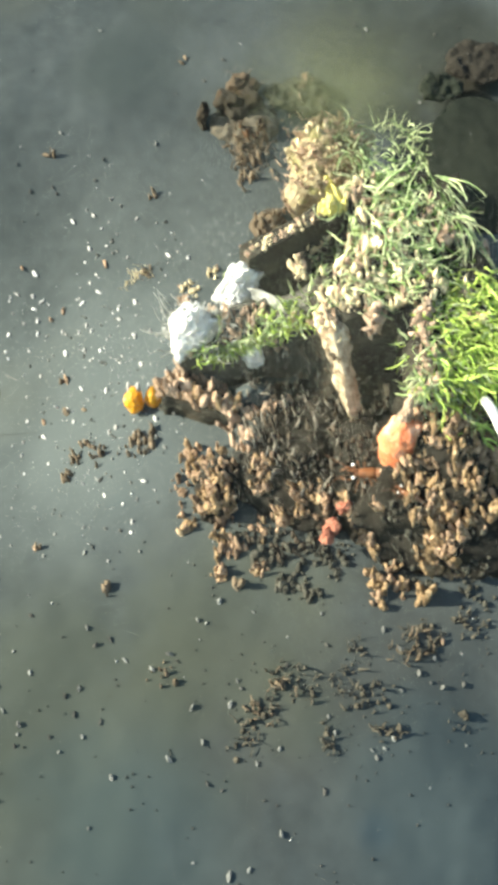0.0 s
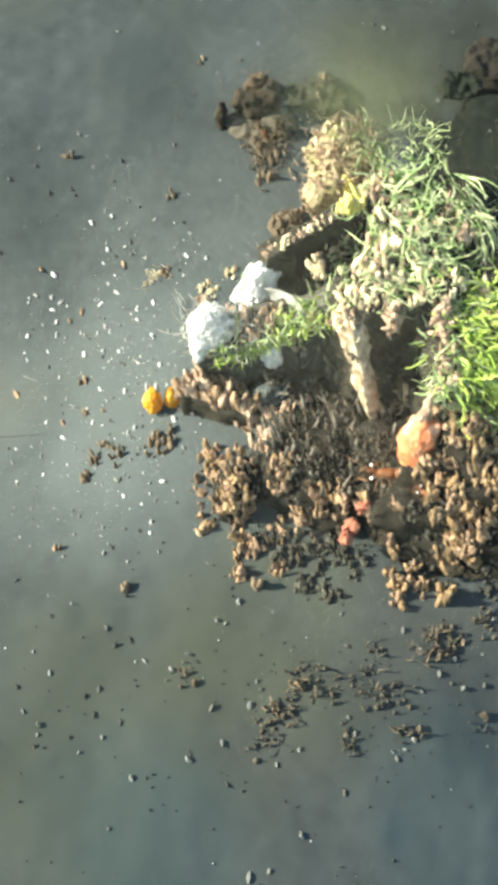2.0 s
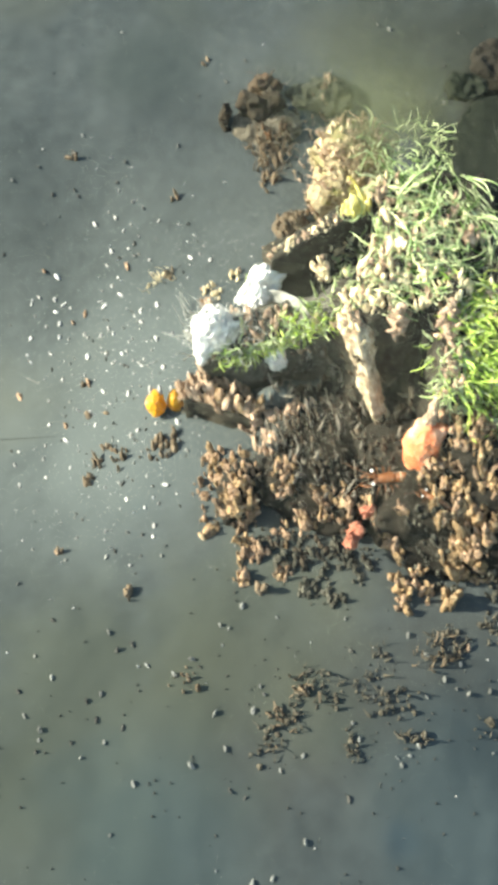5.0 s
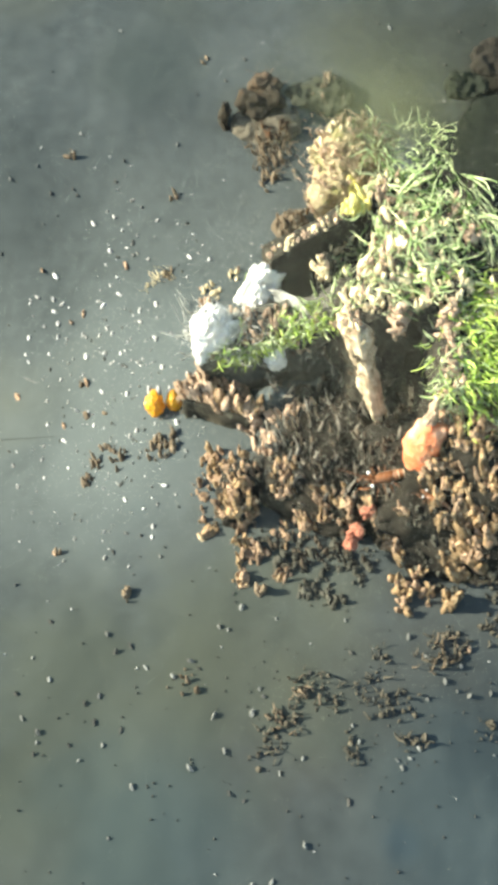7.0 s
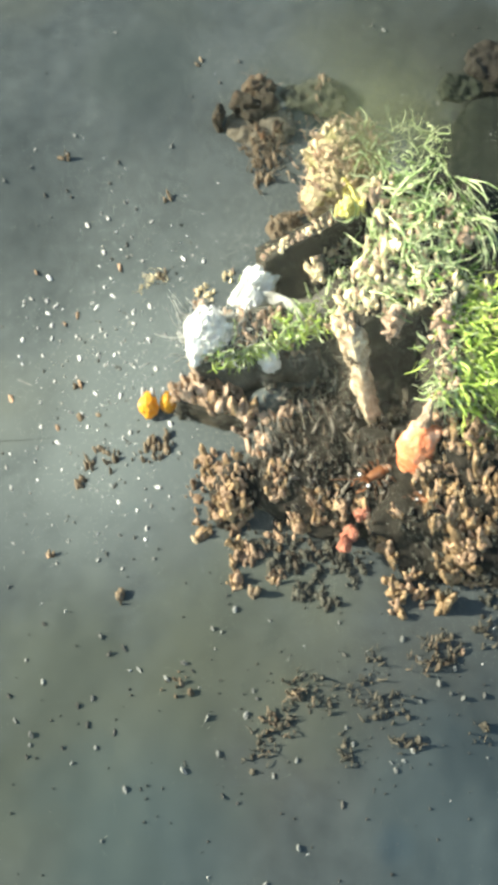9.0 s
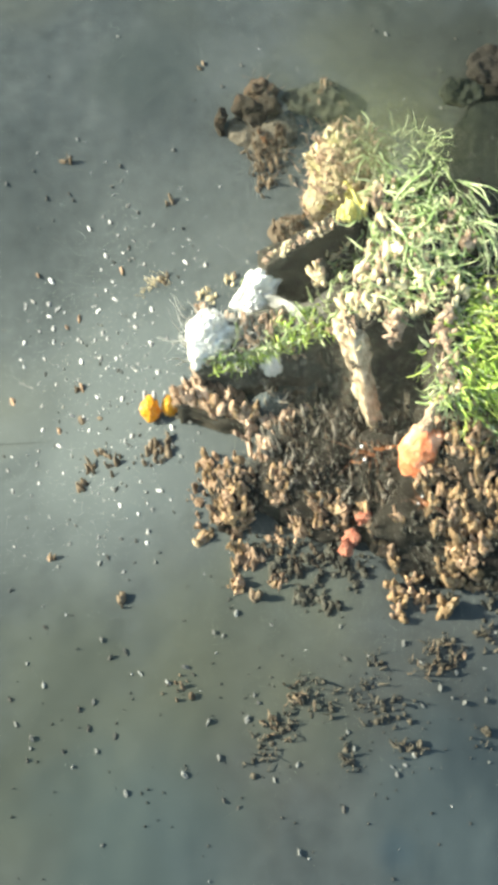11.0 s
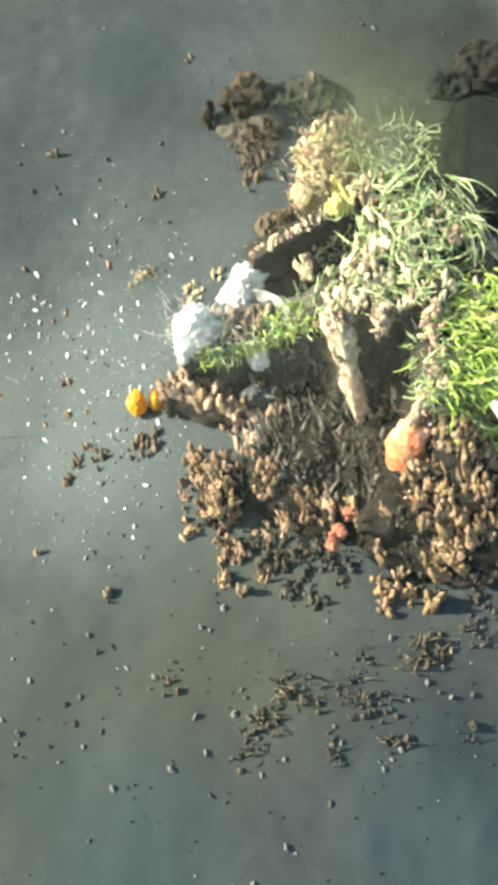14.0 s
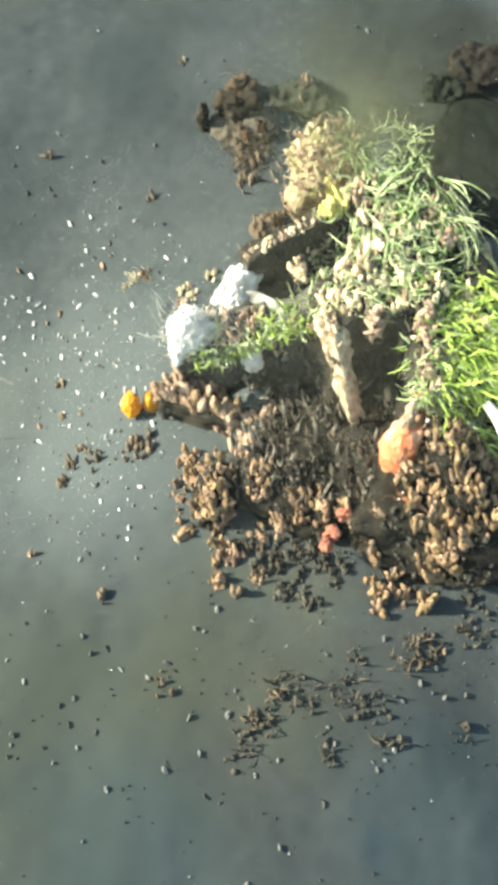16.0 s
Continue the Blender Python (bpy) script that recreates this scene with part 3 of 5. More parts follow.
clusters([(Vector(at) + SIDE_RISE, *rest) for at, *rest in (((0.1379, 0.0434, 0.1005), 8, 0.006, 0.008), ((0.1380, 0.0320, 0.0993), 8, 0.006, 0.008), ((0.1380, 0.0152, 0.1029), 8, 0.007, 0.007), ((0.1359, 0.0036, 0.1027), 8, 0.007, 0.007),
          ((0.1365, -0.0069, 0.1008), 8, 0.007, 0.007), ((0.1300, -0.0024, 0.1011), 8, 0.006, 0.006), ((0.1286, -0.0084, 0.0918), 8, 0.006, 0.006), ((0.1368, -0.0085, 0.0718), 9, 0.007, 0.006), ((0.1514, -0.0046, 0.0482), 9, 0.007, 0.006), ((0.1597, -0.0185, 0.0645), 9, 0.007, 0.006), ((0.1432, -0.0064, 0.0844), 8, 0.007, 0.007))],
         FAWN, "fawn knobs edging the lime weed", "fawn knobs")
clusters([(Vector(at) + SIDE_RISE, *rest) for at, *rest in (((0.1307, 0.0210, 0.1014), 5, 0.005, 0.007), ((0.1545, 0.0001, 0.0693), 8, 0.008, 0.007),
          ((0.1650, 0.0608, 0.1006), 6, 0.010, 0.007), ((0.1750, 0.0438, 0.1036), 6, 0.010, 0.007), ((0.1560, 0.0169, 0.0928), 6, 0.010, 0.007), ((0.1712, 0.0023, 0.0696), 6, 0.008, 0.007))],
         FAWN, "fawn knobs edging the lime weed", "fawn knobs")
for at in ((0.0953, 0.0335, 0.1330), (0.0950, 0.0270, 0.1290), (0.0952, 0.0202, 0.1240)):
    pendant(at, 5, "fawn-orange knobs hanging from the rock's brow")
for at in ((0.1311, 0.0330, 0.1300), (0.1281, 0.0180, 0.1220), (0.1265, 0.0255, 0.1260)):
    pendant(at, 6, "pale fawn knobs at the edge of the dark hollow")
clusters([((0.0453, 0.0382, 0.1000), 9, 0.006, 0.006), ((0.0518, 0.0357, 0.1050), 9, 0.006, 0.006)],
         PALE, "pale crust on the rock corner beside the column", "pale crust clumps")
# ledge and left shoulder
for k in range(9):
    u = k / 8
    cluster((-0.0570 + 0.052 * u, 0.0330 - 0.018 * u, 0.0210 - 0.003 * u), 7, 0.005, 0.0085, FAWN if k % 2 else TAN, "tan knobs hanging along the rock ledge", "tan growth clumps", 1.25)
clusters([((-0.0536, 0.0537, -0.0084), 11, 0.008, 0.008), ((-0.0427, 0.0407, 0.0220), 12, 0.008, 0.008), ((-0.0327, 0.0412, 0.0143), 12, 0.008, 0.008), ((-0.0221, 0.0409, 0.0085), 12, 0.008, 0.008),
          ((-0.0132, 0.0406, -0.0024), 11, 0.008, 0.008), ((-0.0086, 0.0328, -0.0017), 6, 0.005, 0.007), ((0.0127, 0.0140, 0.0195), 9, 0.008, 0.007), ((0.0238, 0.0178, 0.0191), 9, 0.008, 0.007),
          ((-0.0004, 0.0097, 0.0155), 12, 0.009, 0.007), ((-0.0071, 0.0031, 0.0074), 12, 0.009, 0.007), ((0.0039, -0.0143, 0.0214), 12, 0.010, 0.007), ((0.0349, 0.0238, 0.0202), 7, 0.008, 0.006), ((-0.0004, -0.0174, 0.0179), 8, 0.008, 0.007)],
         FAWN, "tan knobs hanging along the rock ledge", "tan growth clumps")
clusters([((-0.0369, -0.0122, -0.0064), 12, 0.010, 0.006), ((-0.0246, -0.0186, 0.0012), 12, 0.010, 0.006), ((-0.0304, -0.0277, -0.0052), 16, 0.011, 0.006), ((-0.0182, -0.0434, 0.0220), 16, 0.011, 0.006),
          ((-0.0207, -0.0552, 0.0191), 16, 0.011, 0.006), ((-0.0111, -0.0328, 0.0197), 10, 0.009, 0.006), ((-0.0089, -0.0481, 0.0171), 10, 0.009, 0.006), ((-0.0250, -0.0569, 0.0159), 10, 0.008, 0.006)],
         TAN, "tan knobbly clump on the silted rubble", "tan growth clumps")
clusters([((-0.0194, -0.0651, 0.0135), 12, 0.010, 0.006), ((-0.0451, -0.0395, -0.0061), 5, 0.008, 0.0045), ((-0.0383, -0.0671, -0.0030), 6, 0.009, 0.005), ((-0.0419, -0.0765, -0.0027), 5, 0.006, 0.005),
          ((-0.0293, -0.0641, 0.0113), 8, 0.008, 0.0055), ((0.0209, -0.0327, 0.0243), 12, 0.008, 0.006), ((0.0196, -0.0425, 0.0202), 12, 0.008, 0.006), ((0.0165, -0.0524, 0.0192), 10, 0.008, 0.006)],
         TAN, "tan knobbly clump on the silted rubble", "tan growth clumps")
clusters([((-0.0004, -0.0648, 0.0128), 10, 0.008, 0.006), ((-0.0047, -0.0703, 0.0043), 8, 0.007, 0.006), ((0.0469, -0.0549, 0.0185), 10, 0.008, 0.006), ((0.0552, -0.0586, 0.0196), 10, 0.008, 0.006),
          ((0.0489, -0.0708, 0.0209), 10, 0.008, 0.006), ((0.0254, -0.0770, 0.0195), 8, 0.008, 0.006), ((0.0328, -0.0858, 0.0191), 8, 0.008, 0.006), ((0.0156, -0.0784, 0.0070), 8, 0.009, 0.005)],
         TAN, "tan knobbly clump at the foot of the rubble", "tan growth clumps")
clusters([((-0.0124, -0.0700, -0.0015), 10, 0.008, 0.006), ((-0.0123, -0.0838, -0.0019), 10, 0.008, 0.006), ((-0.0139, -0.0954, -0.0014), 10, 0.008, 0.006), ((-0.0025, -0.0952, -0.0019), 10, 0.008, 0.006),
          ((-0.0121, -0.1089, -0.0012), 8, 0.007, 0.006), ((-0.0150, -0.1157, -0.0008), 7, 0.006, 0.005), ((0.0155, -0.1099, -0.0021), 8, 0.007, 0.006), ((0.0660, -0.0784, 0.0228), 7, 0.007, 0.006)],
         TAN, "tan knobbly clump at the foot of the rubble", "tan growth clumps")
# right hand mound
for row in range(8):
    for col in range(6):
        x, y = 0.1255 + 0.0125 * col + chance.gauss(0, 0.002) + 0.004 * (row % 2), -0.010 - 0.0105 * row + chance.gauss(0, 0.002)
        top = SKIN.ray_cast(Vector((x, y, 0.3)), Vector((0, 0, -1)))[0]
        if top.z < 0.088:
            cluster(top, 10, 0.0075, chance.choice((0.0055, 0.0062, 0.0072)), TAN if (row + col) % 3 else OCHRE, "dense tan knobbly growth on the low mound", "tan growth clumps")
clusters([((0.1421, -0.0810, 0.0387), 9, 0.007, 0.0065), ((0.1566, -0.0841, 0.0357), 9, 0.006, 0.0075), ((0.1580, -0.0944, 0.0340), 9, 0.006, 0.0085), ((0.1502, -0.0991, 0.0294), 10, 0.007, 0.0075),
          ((0.1451, -0.1041, 0.0203), 12, 0.008, 0.0065), ((0.1555, -0.1056, 0.0073), 12, 0.008, 0.0065), ((0.1430, -0.1093, 0.0055), 10, 0.008, 0.006), ((0.1572, -0.1116, -0.0058), 8, 0.006, 0.008),
          ((0.1013, -0.0776, 0.0410), 5, 0.006, 0.006)],
         TAN, "tan knobbly growth tumbling down the mound's edge", "mound growth clumps")
clusters([((0.0792, -0.0687, 0.0200), 10, 0.006, 0.0072), ((0.0895, -0.0843, 0.0160), 10, 0.006, 0.0072), ((0.0934, -0.0927, 0.0140), 10, 0.006, 0.0072), ((0.0969, -0.0998, 0.0120), 10, 0.006, 0.0072), ((0.0995, -0.1121, 0.0080), 10, 0.006, 0.0072), ((0.1022, -0.1235, 0.0040), 10, 0.006, 0.0072), ((0.1053, -0.1344, 0.0000), 10, 0.006, 0.0072), ((0.1206, -0.1217, 0.0040), 10, 0.006, 0.0072), ((0.1146, -0.1156, 0.0060), 10, 0.006, 0.0072)],
         TAN, "muted tan knobs in a chain down the rubble's front", "chain growth clumps")
clusters([((0.1508, -0.0870, 0.0300), 6, 0.006, 0.0105), ((0.1465, -0.0932, 0.0260), 6, 0.006, 0.0105), ((0.1435, -0.0980, 0.0220), 6, 0.006, 0.0105), ((0.1383, -0.1095, 0.0160), 6, 0.006, 0.0105), ((0.1487, -0.1107, 0.0160), 6, 0.006, 0.0105), ((0.1555, -0.1151, 0.0140), 6, 0.006, 0.0105), ((0.1348, -0.1272, 0.0040), 6, 0.006, 0.0105), ((0.1361, -0.1192, 0.0100), 6, 0.006, 0.0105)],
         OCHRE, "large tan knobs hanging down the mound's front", "chain growth clumps")
# dark knobs crowded here to stand for shadow on otherwise sunlit silt
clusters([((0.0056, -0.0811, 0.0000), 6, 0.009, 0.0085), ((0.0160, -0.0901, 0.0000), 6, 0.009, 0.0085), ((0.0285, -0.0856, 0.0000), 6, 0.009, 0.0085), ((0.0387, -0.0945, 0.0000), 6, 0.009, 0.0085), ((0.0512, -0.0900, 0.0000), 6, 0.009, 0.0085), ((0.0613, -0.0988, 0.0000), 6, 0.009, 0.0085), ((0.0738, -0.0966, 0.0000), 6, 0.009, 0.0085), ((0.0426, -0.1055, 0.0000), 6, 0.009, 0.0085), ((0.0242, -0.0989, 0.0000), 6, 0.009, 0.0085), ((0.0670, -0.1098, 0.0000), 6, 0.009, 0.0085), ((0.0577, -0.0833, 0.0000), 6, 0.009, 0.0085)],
         DARK, "dark knobs standing for the shadow along the rubble's foot", "dark growth clumps")
# brown knobs, dimmed in colour for the shade, over the apron and along its front lip
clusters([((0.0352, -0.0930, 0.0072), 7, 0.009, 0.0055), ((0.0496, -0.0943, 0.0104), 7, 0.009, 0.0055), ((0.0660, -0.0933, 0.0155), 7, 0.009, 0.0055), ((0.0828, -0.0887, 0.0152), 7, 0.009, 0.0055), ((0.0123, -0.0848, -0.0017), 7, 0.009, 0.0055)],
         SHADE_BROWN, "brown knobs coloured dim for shade along the rubble's front lip", "brown growth clumps")
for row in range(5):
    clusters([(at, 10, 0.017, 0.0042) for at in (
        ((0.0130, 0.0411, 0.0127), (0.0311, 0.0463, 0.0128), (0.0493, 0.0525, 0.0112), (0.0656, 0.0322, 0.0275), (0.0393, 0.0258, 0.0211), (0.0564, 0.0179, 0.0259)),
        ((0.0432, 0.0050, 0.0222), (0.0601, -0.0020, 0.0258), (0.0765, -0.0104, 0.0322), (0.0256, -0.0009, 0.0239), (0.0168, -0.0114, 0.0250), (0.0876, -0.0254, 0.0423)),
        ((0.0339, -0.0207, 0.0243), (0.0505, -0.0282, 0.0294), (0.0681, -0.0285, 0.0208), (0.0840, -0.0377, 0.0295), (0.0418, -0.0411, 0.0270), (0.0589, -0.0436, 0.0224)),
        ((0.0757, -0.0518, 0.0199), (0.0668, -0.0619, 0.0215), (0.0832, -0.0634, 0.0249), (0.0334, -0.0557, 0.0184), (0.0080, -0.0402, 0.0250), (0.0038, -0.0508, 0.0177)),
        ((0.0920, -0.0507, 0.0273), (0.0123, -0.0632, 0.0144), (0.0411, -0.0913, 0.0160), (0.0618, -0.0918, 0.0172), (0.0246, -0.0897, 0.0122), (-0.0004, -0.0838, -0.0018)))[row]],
        SHADE_BROWN, "brown knobs coloured dim for shade, scattered over the rubble", "brown growth clumps")
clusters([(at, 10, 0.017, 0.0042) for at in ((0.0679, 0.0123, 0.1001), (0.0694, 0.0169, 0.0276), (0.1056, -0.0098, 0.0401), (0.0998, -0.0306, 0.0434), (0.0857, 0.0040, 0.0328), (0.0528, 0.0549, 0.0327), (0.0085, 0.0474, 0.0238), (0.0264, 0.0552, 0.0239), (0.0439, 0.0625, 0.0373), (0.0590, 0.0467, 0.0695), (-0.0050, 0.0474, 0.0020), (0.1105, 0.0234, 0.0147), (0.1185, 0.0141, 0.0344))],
         SHADE_BROWN, "brown knobs coloured dim for shade, scattered over the rubble", "brown growth clumps")
# knob colour deepens the shade round the pile's foot
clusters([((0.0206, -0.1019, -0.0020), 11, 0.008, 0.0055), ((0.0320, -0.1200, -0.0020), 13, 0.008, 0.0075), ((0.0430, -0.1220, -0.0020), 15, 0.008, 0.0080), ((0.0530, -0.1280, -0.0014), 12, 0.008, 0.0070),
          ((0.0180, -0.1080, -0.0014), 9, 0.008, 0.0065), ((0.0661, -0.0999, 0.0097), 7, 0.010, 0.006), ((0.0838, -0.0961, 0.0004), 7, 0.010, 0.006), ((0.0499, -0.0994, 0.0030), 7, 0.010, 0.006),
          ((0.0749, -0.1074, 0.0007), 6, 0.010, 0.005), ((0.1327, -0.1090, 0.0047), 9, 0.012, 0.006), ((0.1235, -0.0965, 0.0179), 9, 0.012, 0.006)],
         DARK, "low knobs coloured dark to deepen the shade", "dark growth clumps")
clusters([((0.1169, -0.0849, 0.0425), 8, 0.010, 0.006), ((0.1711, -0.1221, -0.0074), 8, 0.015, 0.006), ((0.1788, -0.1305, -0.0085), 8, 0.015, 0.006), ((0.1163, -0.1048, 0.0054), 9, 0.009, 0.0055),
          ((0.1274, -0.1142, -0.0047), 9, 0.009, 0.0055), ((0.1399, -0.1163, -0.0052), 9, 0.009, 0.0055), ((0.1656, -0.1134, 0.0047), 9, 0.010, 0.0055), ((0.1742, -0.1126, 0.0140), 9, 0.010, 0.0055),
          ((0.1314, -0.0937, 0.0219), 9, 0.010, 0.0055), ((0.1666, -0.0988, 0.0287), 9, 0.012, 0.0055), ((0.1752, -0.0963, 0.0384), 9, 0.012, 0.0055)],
         DARK, "low knobs coloured dark to deepen the shade", "dark growth clumps")


def frond_mesh(root, length, drift, width, curl, hang, r, wild=1.0):
    """One thin tapering thread that grows from the surface nearest to root."""
    verts, faces = [], []
    drift = Vector(drift)
    p, n, _, _ = SKIN.find_nearest(root)
    d = (n * wild + drift * (1.6 - wild) + Vector((r.uniform(-1, 1), r.uniform(-1, 1), r.uniform(-0.4, 0.6))) * wild).normalized()
    total, steps = length * r.uniform(0.5, 1.3), 12
    turn = Vector((r.uniform(-1, 1), r.uniform(-1, 1), r.uniform(-1, 1)))
    wide = width * r.choice((0.6, 0.8, 1.0, 1.3, 1.8))
    for i in range(steps + 1):
        a = d.orthogonal().normalized()
        b = d.cross(a)
        w = wide * (1 - 0.7 * i / steps)
        for c, s in ((1, 0), (0, 0.75), (-1, 0), (0, -0.75)):
            verts.append(tuple(p + a * (w * c) + b * (w * s)))
        turn = turn * 0.85 + Vector((r.uniform(-1, 1), r.uniform(-1, 1), r.uniform(-1, 1))) * 0.6
        d = (d + turn * curl * 0.35 + drift * 0.16 - UP * hang).normalized()
        p = p + d * (total / steps)
        near, nn, _, dist = SKIN.find_nearest(p)
        if near is not None and (p - near).dot(nn) < 0.0015:
            p = near + nn * 0.0015
            d = (d - nn * min(0, d.dot(nn))).normalized()
    for i in range(steps):
        for j in range(4):
            q = i * 4
            faces.append((q + j, q + (j + 1) % 4, q + 4 + (j + 1) % 4, q + 4 + j))
    me = bpy.data.meshes.new("frond")
    me.from_pydata(verts, [], faces)
    me.polygons.foreach_set("use_smooth", [True] * len(faces))
    return me


def weed(at, count, length, drift, material, label, group, width=0.0007, spread=0.010, curl=0.6, hang=0.0, name="weed_tuft", wild=1.0):
    """A tuft of thread weed; each frond is a part."""
    thing = tagged(new(name), label, "seaweed" if name == "weed_tuft" else "growth", group)
    r = random.Random(chance.randint(0, 10 ** 6))
    at = Vector(at)
    for k in range(count):
        root = at + Vector((r.gauss(0, spread), r.gauss(0, spread), r.gauss(0, spread * 0.3)))
        me = frond_mesh(root, length, drift, width, curl, hang, r, wild)
        me.materials.append(material)
        new("frond", me).parent = thing
    return thing


for at in ((0.0986, 0.2255, 0.0622), (0.0973, 0.1526, 0.1242), (0.1349, 0.2953, -0.0072), (0.1520, 0.3113, -0.0097), (0.1055, 0.1394, 0.1204), (0.1177, 0.1447, 0.1268), (0.1079, 0.1159, 0.1228), (0.1244, 0.1186, 0.1260),
           (0.0921, 0.1130, 0.1134), (0.1077, 0.1003, 0.1161), (0.1211, 0.0873, 0.1327), (0.1399, 0.1038, 0.1248), (0.1119, 0.0681, 0.1316), (0.1287, 0.0747, 0.1294), (0.1470, 0.0919, 0.1000), (0.0860, 0.1347, 0.0999), (0.1001, 0.0728, 0.1319), (0.1600, 0.0965, 0.1009)):
    weed(at, 13, 0.021, (0.25, -0.25, 0.05), GREEN, "tangled pale green thread weed over the rock crest", "green weed tufts", 0.00085, 0.010, 1.7)
for at in ((0.1372, 0.3255, -0.0098), (0.1541, 0.3351, -0.0124), (0.1668, 0.3256, -0.0137), (0.1543, 0.3076, -0.0094)):
    weed(at, 10, 0.024, (0.05, 0.1, 0.4), GREEN, "feathery green weed standing up from the rock", "green weed tufts", 0.0007, 0.010, 0.9)
for at in ((0.1712, 0.2900, -0.0089), (0.1453, 0.1491, 0.1281), (0.1491, 0.1289, 0.1327), (0.1550, 0.1186, 0.1292), (0.1615, 0.1039, 0.1312)):
    weed(at, 10, 0.042, (0.6, -1.3, -0.4), GREEN, "long green weed strands trailing off the crest", "green weed tufts", 0.0005, 0.006, 0.6, wild=0.6)
for at in ((0.0998, 0.1914, 0.1000), (0.1062, 0.1423, 0.1300), (0.1211, 0.1212, 0.1300), (0.0956, 0.1007, 0.1300), (0.1146, 0.0856, 0.1300), (0.1340, 0.0806, 0.1300), (0.0778, 0.1118, 0.1100), (0.1014, 0.0660, 0.1300)):
    weed(at, 15, 0.036, (0.45, -0.75, 0.15), GREEN, "long pale green strands combed over the crest", "green weed tufts", 0.0009, 0.009, 1.4, wild=0.7)
lift = random.Random(31)
for k in range(15):
    u, v = lift.random(), lift.random()
    spot = Vector((0.078 + 0.075 * u, 0.058 + 0.085 * v - 0.02 * u, 0.1340))
    cluster(spot, lift.choice((3, 5, 7)), 0.006, lift.choice((0.006, 0.0075, 0.009)), lift.choice((PALE, FAWN, FAWN)), "pale rounded knobs poking through the green weed", "pale crust clumps", 0.7)
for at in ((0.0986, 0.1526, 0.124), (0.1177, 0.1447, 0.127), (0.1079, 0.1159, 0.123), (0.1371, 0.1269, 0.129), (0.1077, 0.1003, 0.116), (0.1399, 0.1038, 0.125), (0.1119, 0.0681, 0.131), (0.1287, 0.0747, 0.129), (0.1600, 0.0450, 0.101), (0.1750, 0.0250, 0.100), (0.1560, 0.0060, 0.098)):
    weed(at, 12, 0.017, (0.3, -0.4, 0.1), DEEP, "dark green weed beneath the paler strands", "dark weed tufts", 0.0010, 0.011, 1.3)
for at in ((0.0867, 0.2285, 0.0950), (0.0962, 0.2200, 0.0850), (0.1074, 0.2097, 0.0800), (0.1004, 0.1832, 0.0900), (0.1158, 0.1832, 0.0900), (0.0885, 0.1993, 0.0850), (0.1175, 0.1489, 0.1100), (0.0799, 0.2183, 0.0900)):
    weed(at, 9, 0.020, (0.4, -0.6, 0.15), GREEN, "pale green strands over the turfy saddle", "green weed tufts", 0.0008, 0.008, 1.2)
for at in ((0.1527, 0.0649, 0.1019), (0.1657, 0.0700, 0.1018), (0.1771, 0.0600, 0.1017), (0.1529, 0.0448, 0.1021), (0.1587, 0.0402, 0.1016), (0.1705, 0.0391, 0.1033), (0.1832, 0.0368, 0.0994), (0.1496, 0.0231, 0.0982), (0.1601, 0.0206, 0.0945), (0.1730, 0.0174, 0.0995),
           (0.1554, -0.0007, 0.0983), (0.1671, 0.0001, 0.0893), (0.1778, 0.0003, 0.0966), (0.1475, 0.0049, 0.1005), (0.1578, 0.0018, 0.0746), (0.1710, 0.0045, 0.0492), (0.1921, 0.0614, 0.0997), (0.1895, 0.0103, 0.1033)):
    weed(Vector(at) + SIDE_RISE, 34, 0.021, (0.5, -0.75, 0.0), LIME, "bright lime green weed draped over the rock", "lime weed tufts", 0.0009, 0.012, 0.75, wild=0.75)
for at in ((0.1442, 0.0325, 0.0985), (0.1394, 0.0099, 0.1039), (0.1407, -0.0044, 0.1005), (0.1499, -0.0011, 0.0713), (0.1649, 0.0587, 0.1000), (0.1741, 0.0309, 0.1009), (0.1577, 0.0037, 0.0988), (0.1470, 0.0491, 0.1031)):
    weed(Vector(at) + SIDE_RISE, 22, 0.014, (0.3, -0.3, 0.0), GREEN, "short green tuft at the edge of the lime weed", "short green tufts", 0.0008, 0.008, 0.8, wild=0.6)
for at in ((-0.0198, 0.0417, 0.0536), (-0.0091, 0.0464, 0.0542), (0.0017, 0.0488, 0.0585), (0.0124, 0.0526, 0.0620), (0.0232, 0.0568, 0.0649), (0.0315, 0.0580, 0.0715), (0.0409, 0.0582, 0.0811), (0.0498, 0.0593, 0.0883)):
    weed(at, 18, 0.012, (0.1, -0.4, 0.1), LIME, "short bright weed along the ridge's edge", "short green tufts", 0.0008, 0.006, 0.8)
for at in ((-0.0239, 0.0414, 0.0604), (-0.0154, 0.0444, 0.0589), (-0.0047, 0.0481, 0.0579), (0.0060, 0.0512, 0.0626), (0.0166, 0.0544, 0.0694), (0.0274, 0.0587, 0.0683), (0.0355, 0.0581, 0.0789), (0.0450, 0.0608, 0.0862), (0.0535, 0.0600, 0.0982), (0.0771, 0.1326, 0.0751), (0.0708, 0.1297, 0.0682), (0.0040, 0.1061, 0.0519), (0.0019, 0.1508, -0.0018)):
    weed(at, 20, 0.014, (0.0, -0.1, 0.3), GREEN, "short green weed tuft along the rock ridge", "short green tufts", 0.0009, 0.007, 0.8)
